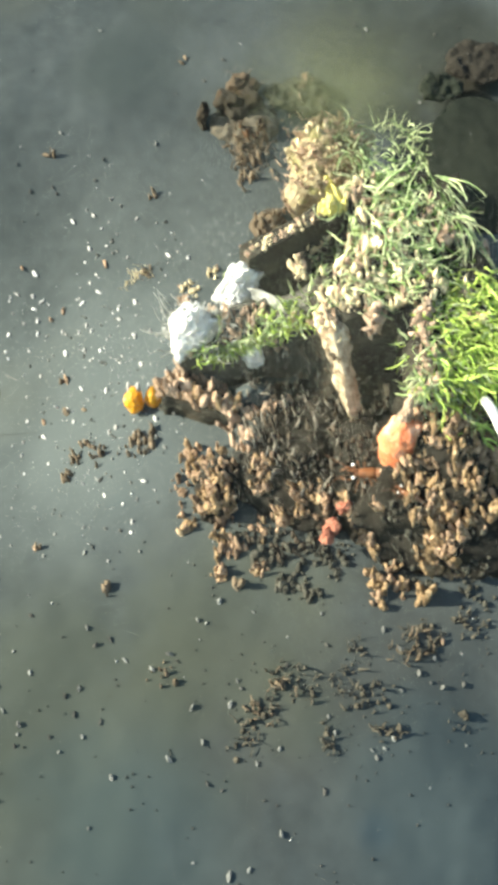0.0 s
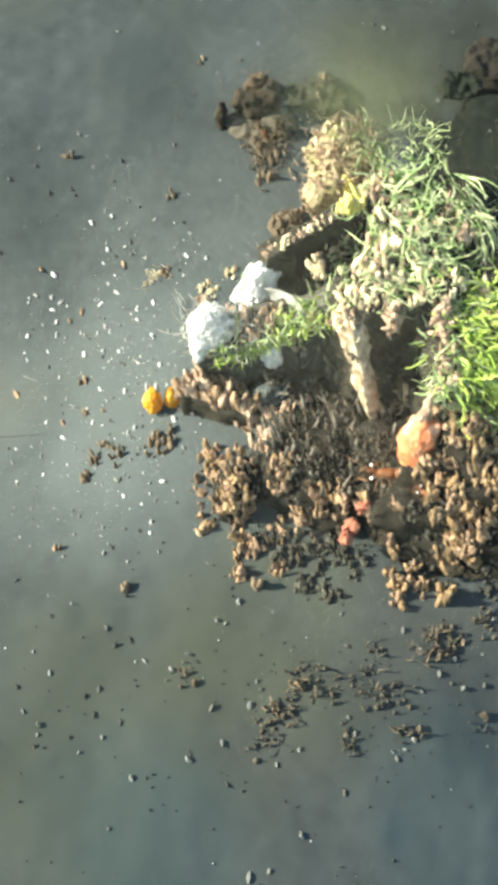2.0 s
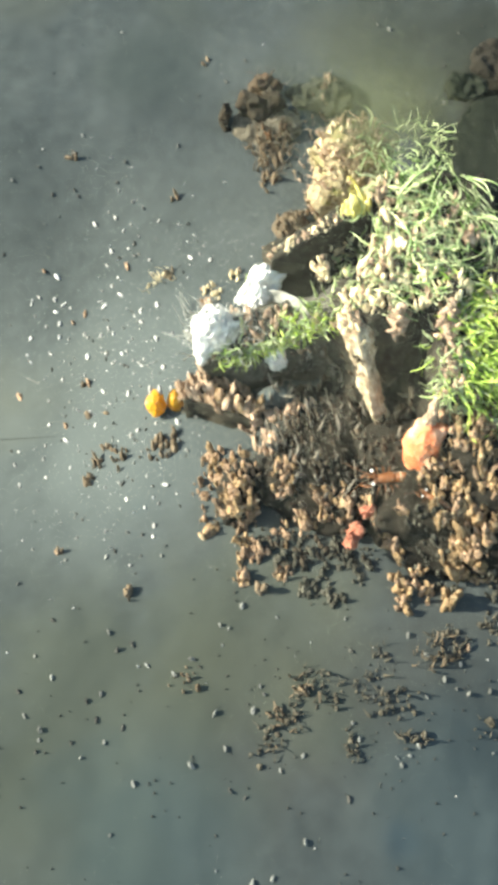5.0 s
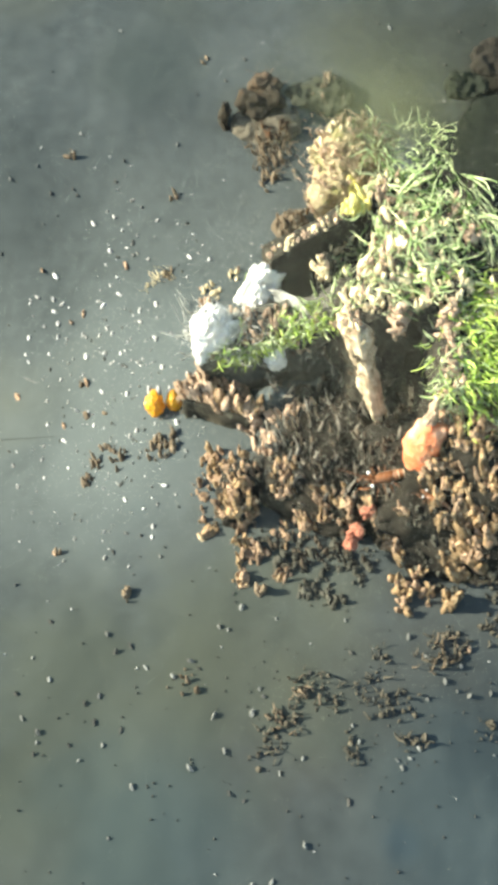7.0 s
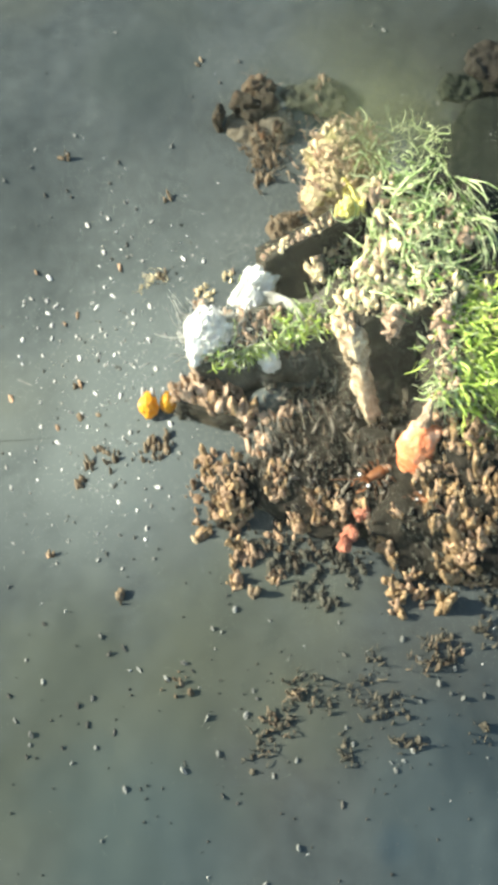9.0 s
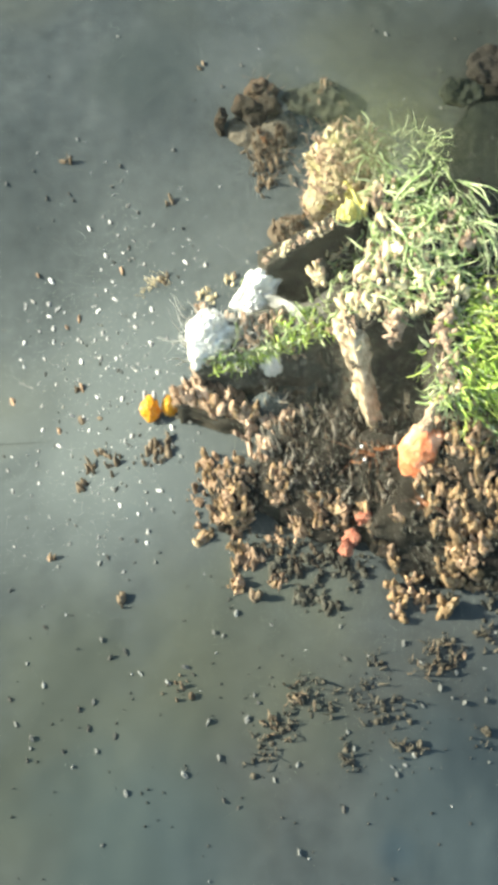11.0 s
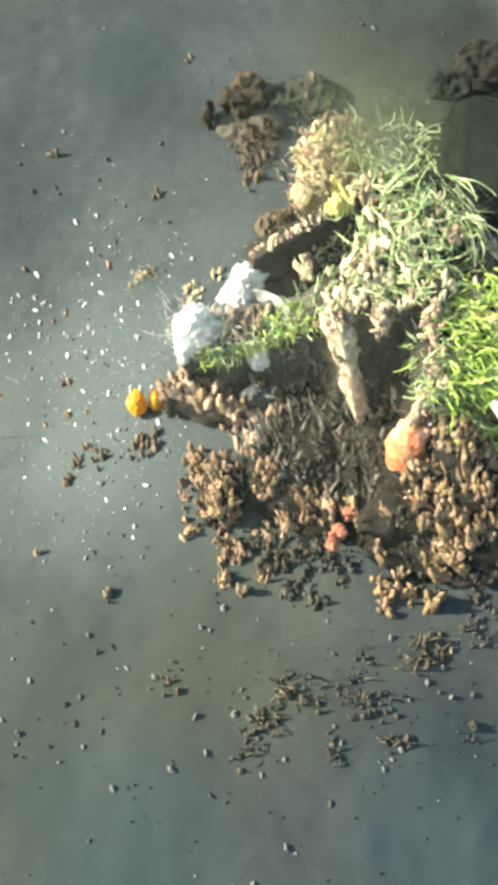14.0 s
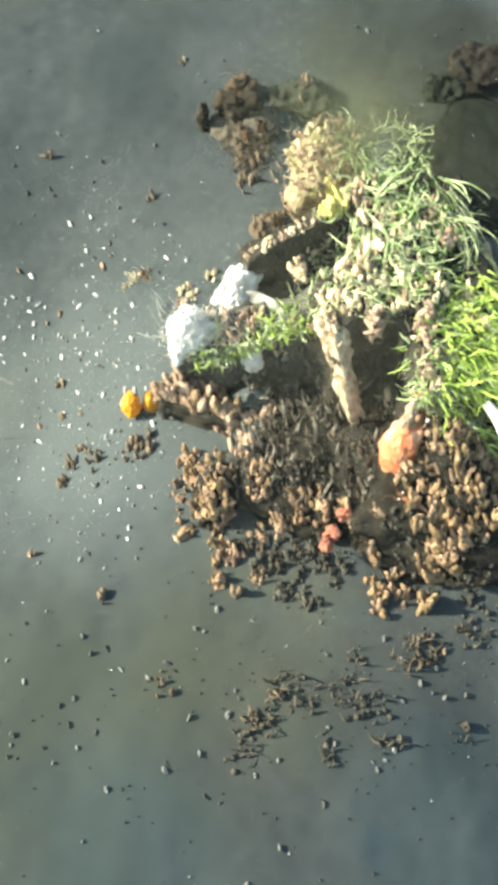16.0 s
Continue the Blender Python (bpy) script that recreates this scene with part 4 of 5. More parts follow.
for at in ((0.0642, 0.0639, 0.1238), (0.0583, 0.0580, 0.1183), (0.0691, 0.0708, 0.1267), (0.0797, 0.0608, 0.1281), (0.0917, 0.0587, 0.1276), (0.1058, 0.0572, 0.1262), (0.1191, 0.0529, 0.1288), (0.1297, 0.0447, 0.1334), (0.0713, 0.0477, 0.1259), (0.0874, 0.0482, 0.1252), (0.1036, 0.0474, 0.1229), (0.1359, 0.0452, 0.1192)):
    weed(at, 10, 0.013, (0.1, -0.3, 0.25), GREEN, "short green tuft over the rock's brow", "short green tufts", 0.0006, 0.008, 0.9)
for at in ((0.0545, 0.3229, 0.0002), (0.0684, 0.3430, -0.0022), (0.0728, 0.2418, 0.1004), (0.0483, 0.2807, 0.0014), (0.0489, 0.2379, 0.0200), (0.0915, 0.2222, 0.0857), (0.0639, 0.2260, 0.0882), (0.0782, 0.2177, 0.0774), (0.0603, 0.2162, 0.0656)):
    weed(at, 18, 0.010, (-0.15, -0.3, 0.1), FAWN, "thin fawn threads fringing the stump", "fawn thread tufts", 0.0005, 0.008, 0.8)


for at in ((0.1331, 0.0038, 0.1024), (0.1291, -0.0052, 0.0980), (0.1281, -0.0092, 0.0892), (0.1360, -0.0090, 0.0768), (0.1483, -0.0054, 0.0538), (0.1560, -0.0157, 0.0637), (0.1369, -0.0092, 0.0970), (0.1680, -0.0184, 0.0643)):
    weed(Vector(at) + SIDE_RISE, 14, 0.012, (-0.2, -0.5, 0.2), GREEN, "short green tuft at the edge of the lime weed", "short green tufts", 0.0007, 0.006, 0.8, wild=0.6)


for at in ((0.1298, 0.0158, 0.1180), (0.1306, 0.0087, 0.1140), (0.1318, 0.0022, 0.1100), (0.1342, -0.0021, 0.1000), (0.1352, -0.0091, 0.0950)):
    weed(at, 10, 0.011, (-0.1, -0.5, 0.1), GREEN, "short green tuft hanging at the hollow's edge", "short green tufts", 0.0008, 0.005, 0.9)


# white sponges
def lump(name, at, size, tilt, material, label, category, seed=0, rough=0.1, lift=0.3):
    bm = bmesh.new()
    bmesh.ops.create_icosphere(bm, subdivisions=5, radius=0.5)
    ruffle(bm, rough, 0.45, rough * 0.4, 0.12, seed)
    ruffle(bm, 0.045, 0.16, 0.03, 0.05, seed + 3)
    ob = tagged(mesh_object(name, bm, material), label, category)
    spot = Vector(at)
    ob.matrix_basis = Matrix.Translation(spot + UP * size[2] * lift) @ Euler([radians(a) for a in tilt]).to_matrix().to_4x4() @ Matrix.Diagonal((*size, 1))
    return ob


lump("sponge", (0.0005, 0.0960, 0.0560), (0.030, 0.022, 0.042), (-14, 34, 24), WHITE, "lumpy white sponge on the rock's end", "sponge", 1, 0.16)
lump("sponge", (-0.0030, 0.0850, 0.0560), (0.019, 0.016, 0.026), (-10, 10, 10), WHITE, "lumpy white sponge low on the rock's end", "sponge", 11, 0.20)
BALL = lump("sponge", (-0.0365, 0.0590, 0.0560), (0.032, 0.030, 0.046), (-22, 16, 20), WHITE, "fuzzy white sponge on the rock ridge", "sponge", 2, 0.20, 0.2)
lump("sponge", (0.0815, 0.2100, 0.0436), (0.020, 0.016, 0.026), (15, -10, 20), YELLOW, "lobed yellow sponge on the stump", "sponge", 6, 0.11, 0.1)
lump("sponge", (0.0670, 0.1362, 0.1126), (0.012, 0.010, 0.014), (0, 10, 40), YELLOW, "small yellow sponge at the stump's foot", "sponge", 8, 0.2, 0.1)
lump("sponge", Vector((0.0114, 0.0507, 0.0393)) + Vector((0, -0.004, 0.004)), (0.016, 0.014, 0.026), (10, 0, 0), WHITE, "small white sponge on the ridge", "sponge", 3, 0.16, 0.1)


def fuzz(centre, radii, count, length, width, material, label):
    """Threads felted round a ball; each is a part."""
    thing = tagged(new("thread_tuft"), label, "growth")
    r = random.Random(count)
    for k in range(count):
        d = Vector((r.gauss(0, 1), r.gauss(0, 1), abs(r.gauss(0, 1)) - 0.25)).normalized()
        p = Vector(centre) + Vector((d.x * radii[0], d.y * radii[1], d.z * radii[2]))
        go = (d.orthogonal().normalized() * r.uniform(-1, 1) + d.cross(d.orthogonal()).normalized() * r.uniform(-1, 1) + d * 0.5).normalized()
        verts, faces, total = [], [], length * r.uniform(0.4, 1.2)
        for i in range(9):
            a = go.orthogonal().normalized()
            b = go.cross(a)
            w = width * (1 - 0.7 * i / 8)
            verts += [tuple(p + a * w), tuple(p - a * w * 0.5 + b * w), tuple(p - a * w * 0.5 - b * w)]
            out = p - Vector(centre)
            go = (go + Vector((r.gauss(0, 0.35), r.gauss(0, 0.35), r.gauss(0, 0.35))) - out.normalized() * 0.22).normalized()
            p = p + go * total / 8
        for i in range(8):
            for j in range(3):
                q = i * 3
                faces.append((q + j, q + (j + 1) % 3, q + 3 + (j + 1) % 3, q + 3 + j))
        me = bpy.data.meshes.new("thread")
        me.from_pydata(verts, [], faces)
        me.polygons.foreach_set("use_smooth", [True] * len(faces))
        me.materials.append(material)
        new("thread", me).parent = thing
    return thing


for at, size, lean in (((0.0683, -0.0870, 0.0200), (0.011, 0.009, 0.018), -25), ((0.0640, -0.0925, 0.0190), (0.008, 0.008, 0.012), 10), ((0.0790, -0.0690, 0.0200), (0.010, 0.009, 0.010), 20)):
    tagged(lump("sponge", at, size, (-30, 15, lean), PINK, "small pink-orange sponge lump on the rubble", "sponge", at[0] * 900, 0.34), group="pink sponges")
fuzz((-0.0165, 0.0620, 0.0640), (0.016, 0.012, 0.012), 130, 0.015, 0.00034, SHEER, "thin greyish veil of threads beside the white sponge")
fuzz(BALL.location, (0.017, 0.016, 0.022), 130, 0.012, 0.00030, WHITE, "felted white threads round the fuzzy sponge")
for at, lean in (((-0.0386, 0.0608, 0.0559), (-0.5, -0.2, 0.4)), ((-0.0436, 0.1208, -0.0090), (-0.5, 0.2, 0.2)), ((-0.0197, 0.0509, 0.0630), (0.2, -0.3, 0.5))):
    weed(at, 24, 0.024, lean, SHEER, "fine white threads beside the fuzzy sponge", "white thread tufts", 0.0005, 0.009, 0.8, name="thread_tuft")


def blade(points, widths, material, label):
    """A thin curved blade of sponge, thickest along its middle."""
    bm = bmesh.new()
    rows = []
    for p, w in zip(points, widths):
        p = Vector(p) + UP * 0.003
        rows.append([bm.verts.new(p + Vector((0, 0.35 * w * k, w * k + 0.0015 * (1 - k * k)))) for k in (-1, -0.5, 0, 0.5, 1)])
    for r0, r1 in zip(rows, rows[1:]):
        for k in range(4):
            bm.faces.new((r0[k], r1[k], r1[k + 1], r0[k + 1]))
    bmesh.ops.subdivide_edges(bm, edges=bm.edges, cuts=3, use_grid_fill=True)
    bmesh.ops.solidify(bm, geom=bm.faces[:], thickness=0.0012)
    ruffle(bm, 0.0012, 0.008, 0.0004, 0.003, 3)
    return tagged(mesh_object("sponge", bm, material), label, "sponge")


blade([(-0.0060, 0.0910, 0.0680), (0.0027, 0.0876, 0.0700), (0.0183, 0.0804, 0.0750), (0.0285, 0.0702, 0.0800), (0.0360, 0.0610, 0.0805)], [0.003, 0.0040, 0.0052, 0.0042, 0.001], SHEER, "thin translucent white blade of sponge")


# ---------------------------------------------------------------- far and near rubble knobs
clusters([((0.0128, 0.3541, 0.0009), 7, 0.012, 0.006), ((-0.0084, 0.3461, 0.0054), 6, 0.010, 0.006), ((0.0339, 0.3467, 0.0012), 6, 0.012, 0.006), ((0.0307, 0.3087, 0.0006), 8, 0.012, 0.005)],
         SILT_HAZE, "brown knobs in a silt and haze tone on a far stone", "dark growth clumps")
clusters([((-0.0005, 0.3825, 0.0018), 7, 0.008, 0.006), ((0.0202, 0.3150, 0.0120), 10, 0.009, 0.006), ((0.0072, 0.3111, 0.0089), 8, 0.009, 0.006)],
         RUST, "rust-coloured knobs on a silted stone", "rust growth clumps")
for at, count in (((0.0144, 0.3136, 0.0), 30), ((0.0010, 0.3060, 0.0), 24), ((0.0150, 0.2950, 0.0), 22), ((0.0041, 0.2767, 0.0), 16), ((0.0043, 0.3720, 0.01), 16)):
    weed(at, count, 0.014, (-0.1, 0.1, 0.3), BROWN, "short brown turf on the far stones", "brown turf tufts", 0.0007, 0.009, 0.8, name="turf_tuft")
clusters([((0.0150, 0.2976, 0.0013), 10, 0.012, 0.006), ((-0.0005, 0.2897, 0.0025), 9, 0.011, 0.006), ((0.0122, 0.2663, 0.0026), 9, 0.008, 0.006), ((0.0200, 0.2795, 0.0026), 8, 0.010, 0.005)],
         SILT_HAZE, "brown knobs in a silt and haze tone behind the rock pile", "brown growth clumps")
clusters([((-0.0057, 0.3048, 0.0010), 8, 0.012, 0.006), ((0.0097, 0.2799, 0.0023), 9, 0.010, 0.006), ((0.0046, 0.2630, 0.0025), 7, 0.008, 0.006), ((0.0314, 0.2066, 0.0123), 10, 0.010, 0.006),
          ((0.0215, 0.1996, 0.0095), 8, 0.010, 0.005), ((0.0290, 0.2124, 0.0114), 12, 0.012, 0.005), ((0.0240, 0.2050, 0.0127), 12, 0.012, 0.005), ((0.0395, 0.2254, 0.0010), 6, 0.008, 0.005)],
         BROWN, "brown turfy knobs on the silt", "brown growth clumps")
clusters([((0.0635, 0.3786, 0.0090), 8, 0.014, 0.006), ((-0.0773, 0.0020, -0.0144), 9, 0.010, 0.006), ((-0.0681, 0.0033, -0.0119), 9, 0.009, 0.006), ((-0.0866, 0.0010, -0.0173), 7, 0.010, 0.005),
          ((-0.1129, 0.0018, -0.0289), 7, 0.010, 0.005), ((-0.1346, -0.0030, -0.0397), 8, 0.008, 0.006), ((-0.1404, -0.0183, -0.0398), 6, 0.006, 0.006), ((-0.1233, 0.0100, -0.0347), 5, 0.007, 0.006)],
         BROWN, "brown turfy knobs on the silt", "brown growth clumps")
clusters([((-0.0773, 0.2480, -0.0052), 5, 0.004, 0.005), ((-0.0964, -0.1273, -0.0003), 4, 0.003, 0.006), ((-0.0535, -0.1909, 0.0035), 8, 0.008, 0.005), ((-0.1708, 0.2899, 0.0008), 3, 0.003, 0.004),
          ((-0.0816, 0.1742, -0.0213), 8, 0.006, 0.004), ((-0.1496, 0.0822, -0.0514), 4, 0.004, 0.004), ((-0.1540, -0.0853, -0.0183), 3, 0.003, 0.005), ((-0.0012, -0.1230, -0.0013), 3, 0.002, 0.0065)],
         BROWN, "small brown tuft lying on the silt", "brown growth clumps")
clusters([((0.1222, -0.1573, -0.0055), 4, 0.0077, 0.0054), ((0.1350, -0.1528, -0.0063), 4, 0.0077, 0.0054), ((0.1402, -0.1671, -0.0079), 3, 0.0077, 0.0054), ((0.1255, -0.1697, -0.0061), 3, 0.0077, 0.0045),
          ((0.0375, -0.1898, -0.0006), 4, 0.0091, 0.0045), ((0.0293, -0.2019, -0.0003), 4, 0.0091, 0.0045), ((0.0620, -0.2305, -0.0033), 3, 0.0077, 0.0054), ((0.1599, -0.2170, -0.0196), 3, 0.0077, 0.0063),
          ((0.1077, -0.2273, -0.0089), 3, 0.0077, 0.0054), ((0.0872, -0.1987, -0.0048), 3, 0.0091, 0.0045), ((0.0991, -0.2024, -0.0060), 3, 0.0091, 0.0045), ((0.1694, -0.1432, -0.0094), 3, 0.0119, 0.0045)],
         SILT_HAZE, "brown turfy knobs on low rubble", "brown growth clumps")
clusters([((0.0192, -0.2127, 0.0004), 4, 0.0091, 0.0054), ((0.0094, -0.2236, 0.0001), 4, 0.0091, 0.0054), ((0.0035, -0.2389, 0.0001), 3, 0.0077, 0.0045), ((0.0512, -0.1975, -0.0015), 3, 0.0105, 0.0045),
          ((0.0673, -0.1951, -0.0032), 3, 0.0091, 0.0045), ((0.0827, -0.1665, -0.0030), 2, 0.0063, 0.0036), ((0.0617, -0.2400, -0.0039), 2, 0.0077, 0.0045), ((0.0866, -0.2106, -0.0051), 3, 0.0091, 0.0045),
          ((0.0800, -0.1828, -0.0038), 2, 0.0091, 0.0036), ((0.1768, -0.1553, -0.0117), 3, 0.0091, 0.0045), ((0.1605, -0.1478, -0.0085), 3, 0.0091, 0.0045), ((0.0976, -0.2296, -0.0075), 2, 0.0063, 0.0045)],
         SILT_HAZE, "dark turfy knobs on low rubble", "dark growth clumps")

for x, y, spread in ((0.1222, -0.1573, 0.0077), (0.1350, -0.1528, 0.0077), (0.1402, -0.1671, 0.0077), (0.1255, -0.1697, 0.0077), (0.0375, -0.1898, 0.0091), (0.0293, -0.2019, 0.0091), (0.0620, -0.2305, 0.0077), (0.1599, -0.2170, 0.0077), (0.1077, -0.2273, 0.0077), (0.0872, -0.1987, 0.0091), (0.0991, -0.2024, 0.0091), (0.1694, -0.1432, 0.0119), (0.0192, -0.2127, 0.0091), (0.0094, -0.2236, 0.0091), (0.0035, -0.2389, 0.0077), (0.0512, -0.1975, 0.0105), (0.0673, -0.1951, 0.0091), (0.0827, -0.1665, 0.0063), (0.0617, -0.2400, 0.0077), (0.0866, -0.2106, 0.0091), (0.0800, -0.1828, 0.0091), (0.1768, -0.1553, 0.0091), (0.1605, -0.1478, 0.0091), (0.0976, -0.2296, 0.0063)):
    weed((x, y, 0.0), 7, 0.0062, (0.0, 0.45, 0.35), SILT_HAZE, "ragged brown turf tuft on low rubble", "brown turf tufts", 0.0009, spread * 0.55, 0.7, name="turf_tuft")

for at, count, spread in (((0.1230, -0.1695, 0.0000), 20, 0.009), ((0.0292, -0.1941, 0.0000), 14, 0.007), ((0.0097, -0.2193, 0.0000), 12, 0.006)):
    weed(at, count, 0.008, (0.0, 0.45, 0.35), BROWN, "bushy brown turf tuft on the silt", "brown turf tufts", 0.0010, spread, 0.8, name="turf_tuft")


# ---------------------------------------------------------------- shell grit on the silt
SHELL_SPOTS_A = [(-0.1986, 0.2044, -0.0533), (-0.1856, 0.1981, -0.0535), (-0.2088, 0.1820, -0.0671), (-0.2056, 0.1670, -0.0719), (-0.1873, 0.1783, -0.0619), (-0.1779, 0.1726, -0.0610), (-0.1858, 0.1673, -0.0651), (-0.1399, 0.1618, -0.0475), (-0.1247, 0.1691, -0.0396), (-0.1050, 0.1446, -0.0323), (-0.1034, 0.1339, -0.0315), (-0.1339, 0.1367, -0.0453), (-0.1286, 0.1292, -0.0431), (-0.1404, 0.1311, -0.0485), (-0.1137, 0.1156, -0.0358), (-0.1192, 0.1055, -0.0382), (-0.1152, 0.1074, -0.0367), (-0.1327, 0.1068, -0.0437), (-0.2103, 0.1306, -0.0803), (-0.1803, 0.1411, -0.0674), (-0.2084, 0.1468, -0.0778), (-0.1871, 0.1252, -0.0708), (-0.1724, 0.0934, -0.0624), (-0.1520, 0.0925, -0.0524), (-0.1102, 0.0612, -0.0322), (-0.1331, 0.0701, -0.0435), (-0.0894, 0.0527, -0.0214), (-0.0805, 0.0797, -0.0198), (-0.0881, 0.1333, -0.0255), (-0.0898, 0.1477, -0.0257)]
SHELL_SPOTS_B = [(-0.0655, 0.1315, -0.0168), (-0.0748, 0.1143, -0.0207), (-0.0618, 0.1114, -0.0145), (-0.0881, 0.1110, -0.0253), (-0.0592, 0.0670, -0.0108), (-0.0665, 0.0229, -0.0110), (-0.0992, 0.0218, -0.0234), (-0.1047, 0.0184, -0.0257), (-0.1631, 0.0302, -0.0558), (-0.1829, 0.0184, -0.0663), (-0.1786, -0.0011, -0.0625), (-0.1569, 0.0031, -0.0518), (-0.2100, 0.0188, -0.0788), (-0.2027, -0.0024, -0.0728), (-0.1047, -0.0411, -0.0191), (-0.0739, -0.0318, -0.0118), (-0.0833, -0.0421, -0.0128), (-0.0650, -0.0405, -0.0090), (-0.1530, 0.0559, -0.0516), (-0.1529, 0.1328, -0.0548), (-0.1510, 0.1114, -0.0529), (-0.1814, 0.1551, -0.0663), (-0.1945, 0.1551, -0.0708), (-0.1630, 0.3112, 0.0088), (-0.1698, 0.2953, 0.0032), (-0.0756, 0.3026, 0.0033), (-0.2018, 0.2840, -0.0030), (-0.1161, 0.2503, -0.0109), (-0.1060, 0.2425, -0.0110), (-0.1380, 0.2437, -0.0178)]
SHELL_SPOTS_C = [(-0.1316, 0.2383, -0.0184), (-0.1506, 0.2354, -0.0244), (-0.1840, 0.2451, -0.0250), (-0.1097, 0.2181, -0.0198), (-0.0737, 0.2237, -0.0100), (-0.0597, 0.2117, -0.0095), (-0.0509, 0.1999, -0.0096), (-0.0623, 0.1901, -0.0138), (-0.0445, 0.1838, -0.0088), (-0.0993, 0.1951, -0.0236), (-0.1190, 0.2095, -0.0258), (-0.1349, 0.2100, -0.0313), (-0.1851, 0.1981, -0.0534), (-0.1336, 0.1796, -0.0411), (-0.1247, 0.1686, -0.0396), (-0.1404, 0.1614, -0.0478), (-0.0892, 0.1470, -0.0255), (-0.1042, 0.1478, -0.0318), (-0.1873, 0.1788, -0.0617), (-0.1795, 0.1724, -0.0616), (-0.2093, 0.1787, -0.0688), (-0.2022, 0.1832, -0.0645), (-0.2263, 0.2740, -0.0092), (-0.0917, 0.2289, -0.0118), (-0.1240, 0.2256, -0.0211), (-0.1159, -0.0929, -0.0087), (-0.1048, -0.0405, -0.0193), (-0.0895, -0.0507, -0.0130), (-0.0813, -0.0675, -0.0085), (-0.0795, -0.1799, 0.0033)]
SHELL_SPOTS_D = [(-0.1445, -0.1901, 0.0121), (-0.1602, -0.2169, 0.0142), (-0.1103, -0.2002, 0.0070), (-0.0601, -0.1863, 0.0030), (-0.0481, -0.1748, 0.0026), (-0.0321, -0.2126, 0.0029), (-0.0293, -0.1492, 0.0020), (-0.0232, -0.1512, 0.0017), (-0.0140, -0.1339, -0.0000), (-0.0896, -0.0932, -0.0057), (-0.1419, -0.0726, -0.0206), (-0.1486, -0.2263, 0.0136), (-0.1080, -0.1560, 0.0049), (-0.2016, -0.0057, -0.0714), (0.0111, -0.1419, -0.0019), (0.0604, -0.1431, -0.0021), (-0.0008, -0.1933, 0.0006), (0.0020, -0.1985, 0.0004), (0.0780, -0.1988, -0.0042), (0.1159, -0.1980, -0.0074), (0.1459, -0.1942, -0.0126), (0.1289, -0.1854, -0.0076), (0.1377, -0.1915, -0.0103), (0.1621, -0.1913, -0.0159), (0.0625, -0.2175, -0.0027), (0.0668, -0.2282, -0.0035), (0.1011, -0.2381, -0.0088), (0.0952, -0.2444, -0.0082), (0.1075, -0.2315, -0.0093), (0.1610, -0.2331, -0.0213)]
SHELL_SPOTS_E = [(0.0127, -0.2498, -0.0003), (0.0282, -0.2398, -0.0010), (0.0287, -0.2952, -0.0003), (0.0073, -0.3176, 0.0043), (0.1050, -0.1546, -0.0035), (0.1177, -0.1692, -0.0051), (0.1414, -0.1739, -0.0088), (-0.0058, -0.3215, 0.0053), (0.0923, -0.2396, -0.0075), (-0.0243, -0.2360, 0.0024), (-0.0469, -0.2482, 0.0050), (-0.0844, -0.2608, 0.0090), (-0.0967, -0.2934, 0.0141), (-0.1487, -0.2328, 0.0138), (-0.1205, -0.2441, 0.0104), (-0.0059, -0.2101, 0.0007), (-0.1056, -0.2334, 0.0081), (-0.1341, 0.4393, 0.0121), (0.1266, 0.4681, -0.0111), (0.1741, 0.3753, -0.0150)]
SHELL_SPOTS = SHELL_SPOTS_A + SHELL_SPOTS_B + SHELL_SPOTS_C + SHELL_SPOTS_D + SHELL_SPOTS_E
TAN_SPOTS_A = [(-0.1687, 0.1531, -0.0616), (-0.1577, 0.1590, -0.0566), (-0.1476, 0.0828, -0.0506), (-0.2139, 0.0881, -0.0819), (-0.1644, 0.0444, -0.0568), (-0.1197, 0.1941, -0.0313), (-0.1981, 0.2044, -0.0533), (-0.0497, 0.1527, -0.0110), (-0.1548, -0.0858, -0.0182), (0.1480, -0.1623, -0.0084)]
TAN_SPOTS = TAN_SPOTS_A
BROWN_SPOTS_A = [(-0.1435, 0.0482, -0.0467), (-0.1282, 0.0468, -0.0395), (-0.1744, 0.2911, 0.0011), (-0.0517, 0.4098, 0.0028), (-0.0548, 0.4037, 0.0029)]
BROWN_SPOTS = BROWN_SPOTS_A
DARK_SPOTS_A = [(-0.1089, -0.0250, -0.0240), (-0.1842, 0.1077, -0.0686), (-0.2296, 0.1642, -0.0815), (-0.2156, 0.0339, -0.0815), (-0.1163, 0.0923, -0.0363), (-0.1232, 0.2874, -0.0001), (-0.1306, 0.2690, -0.0065), (-0.1895, 0.2624, -0.0149), (-0.1696, 0.2648, -0.0116), (-0.1138, 0.2130, -0.0229), (-0.0650, 0.2231, -0.0085), (-0.1268, 0.2027, -0.0309), (-0.1099, -0.0882, -0.0089), (-0.1485, -0.1473, 0.0066), (-0.1012, -0.1688, 0.0045), (-0.1659, -0.2001, 0.0138), (-0.1195, -0.2058, 0.0085), (-0.1120, -0.2185, 0.0080), (-0.0911, -0.1642, 0.0030), (-0.0195, -0.1236, 0.0003), (-0.0432, -0.1797, 0.0026), (0.0632, -0.1662, -0.0027), (0.0835, -0.1673, -0.0031), (0.0345, -0.1818, -0.0014), (0.0584, -0.2675, -0.0049), (-0.0019, -0.2473, 0.0004), (-0.0208, -0.2634, 0.0032), (-0.1120, -0.2181, 0.0080), (-0.0940, -0.2232, 0.0068), (-0.1273, -0.2341, 0.0110)]
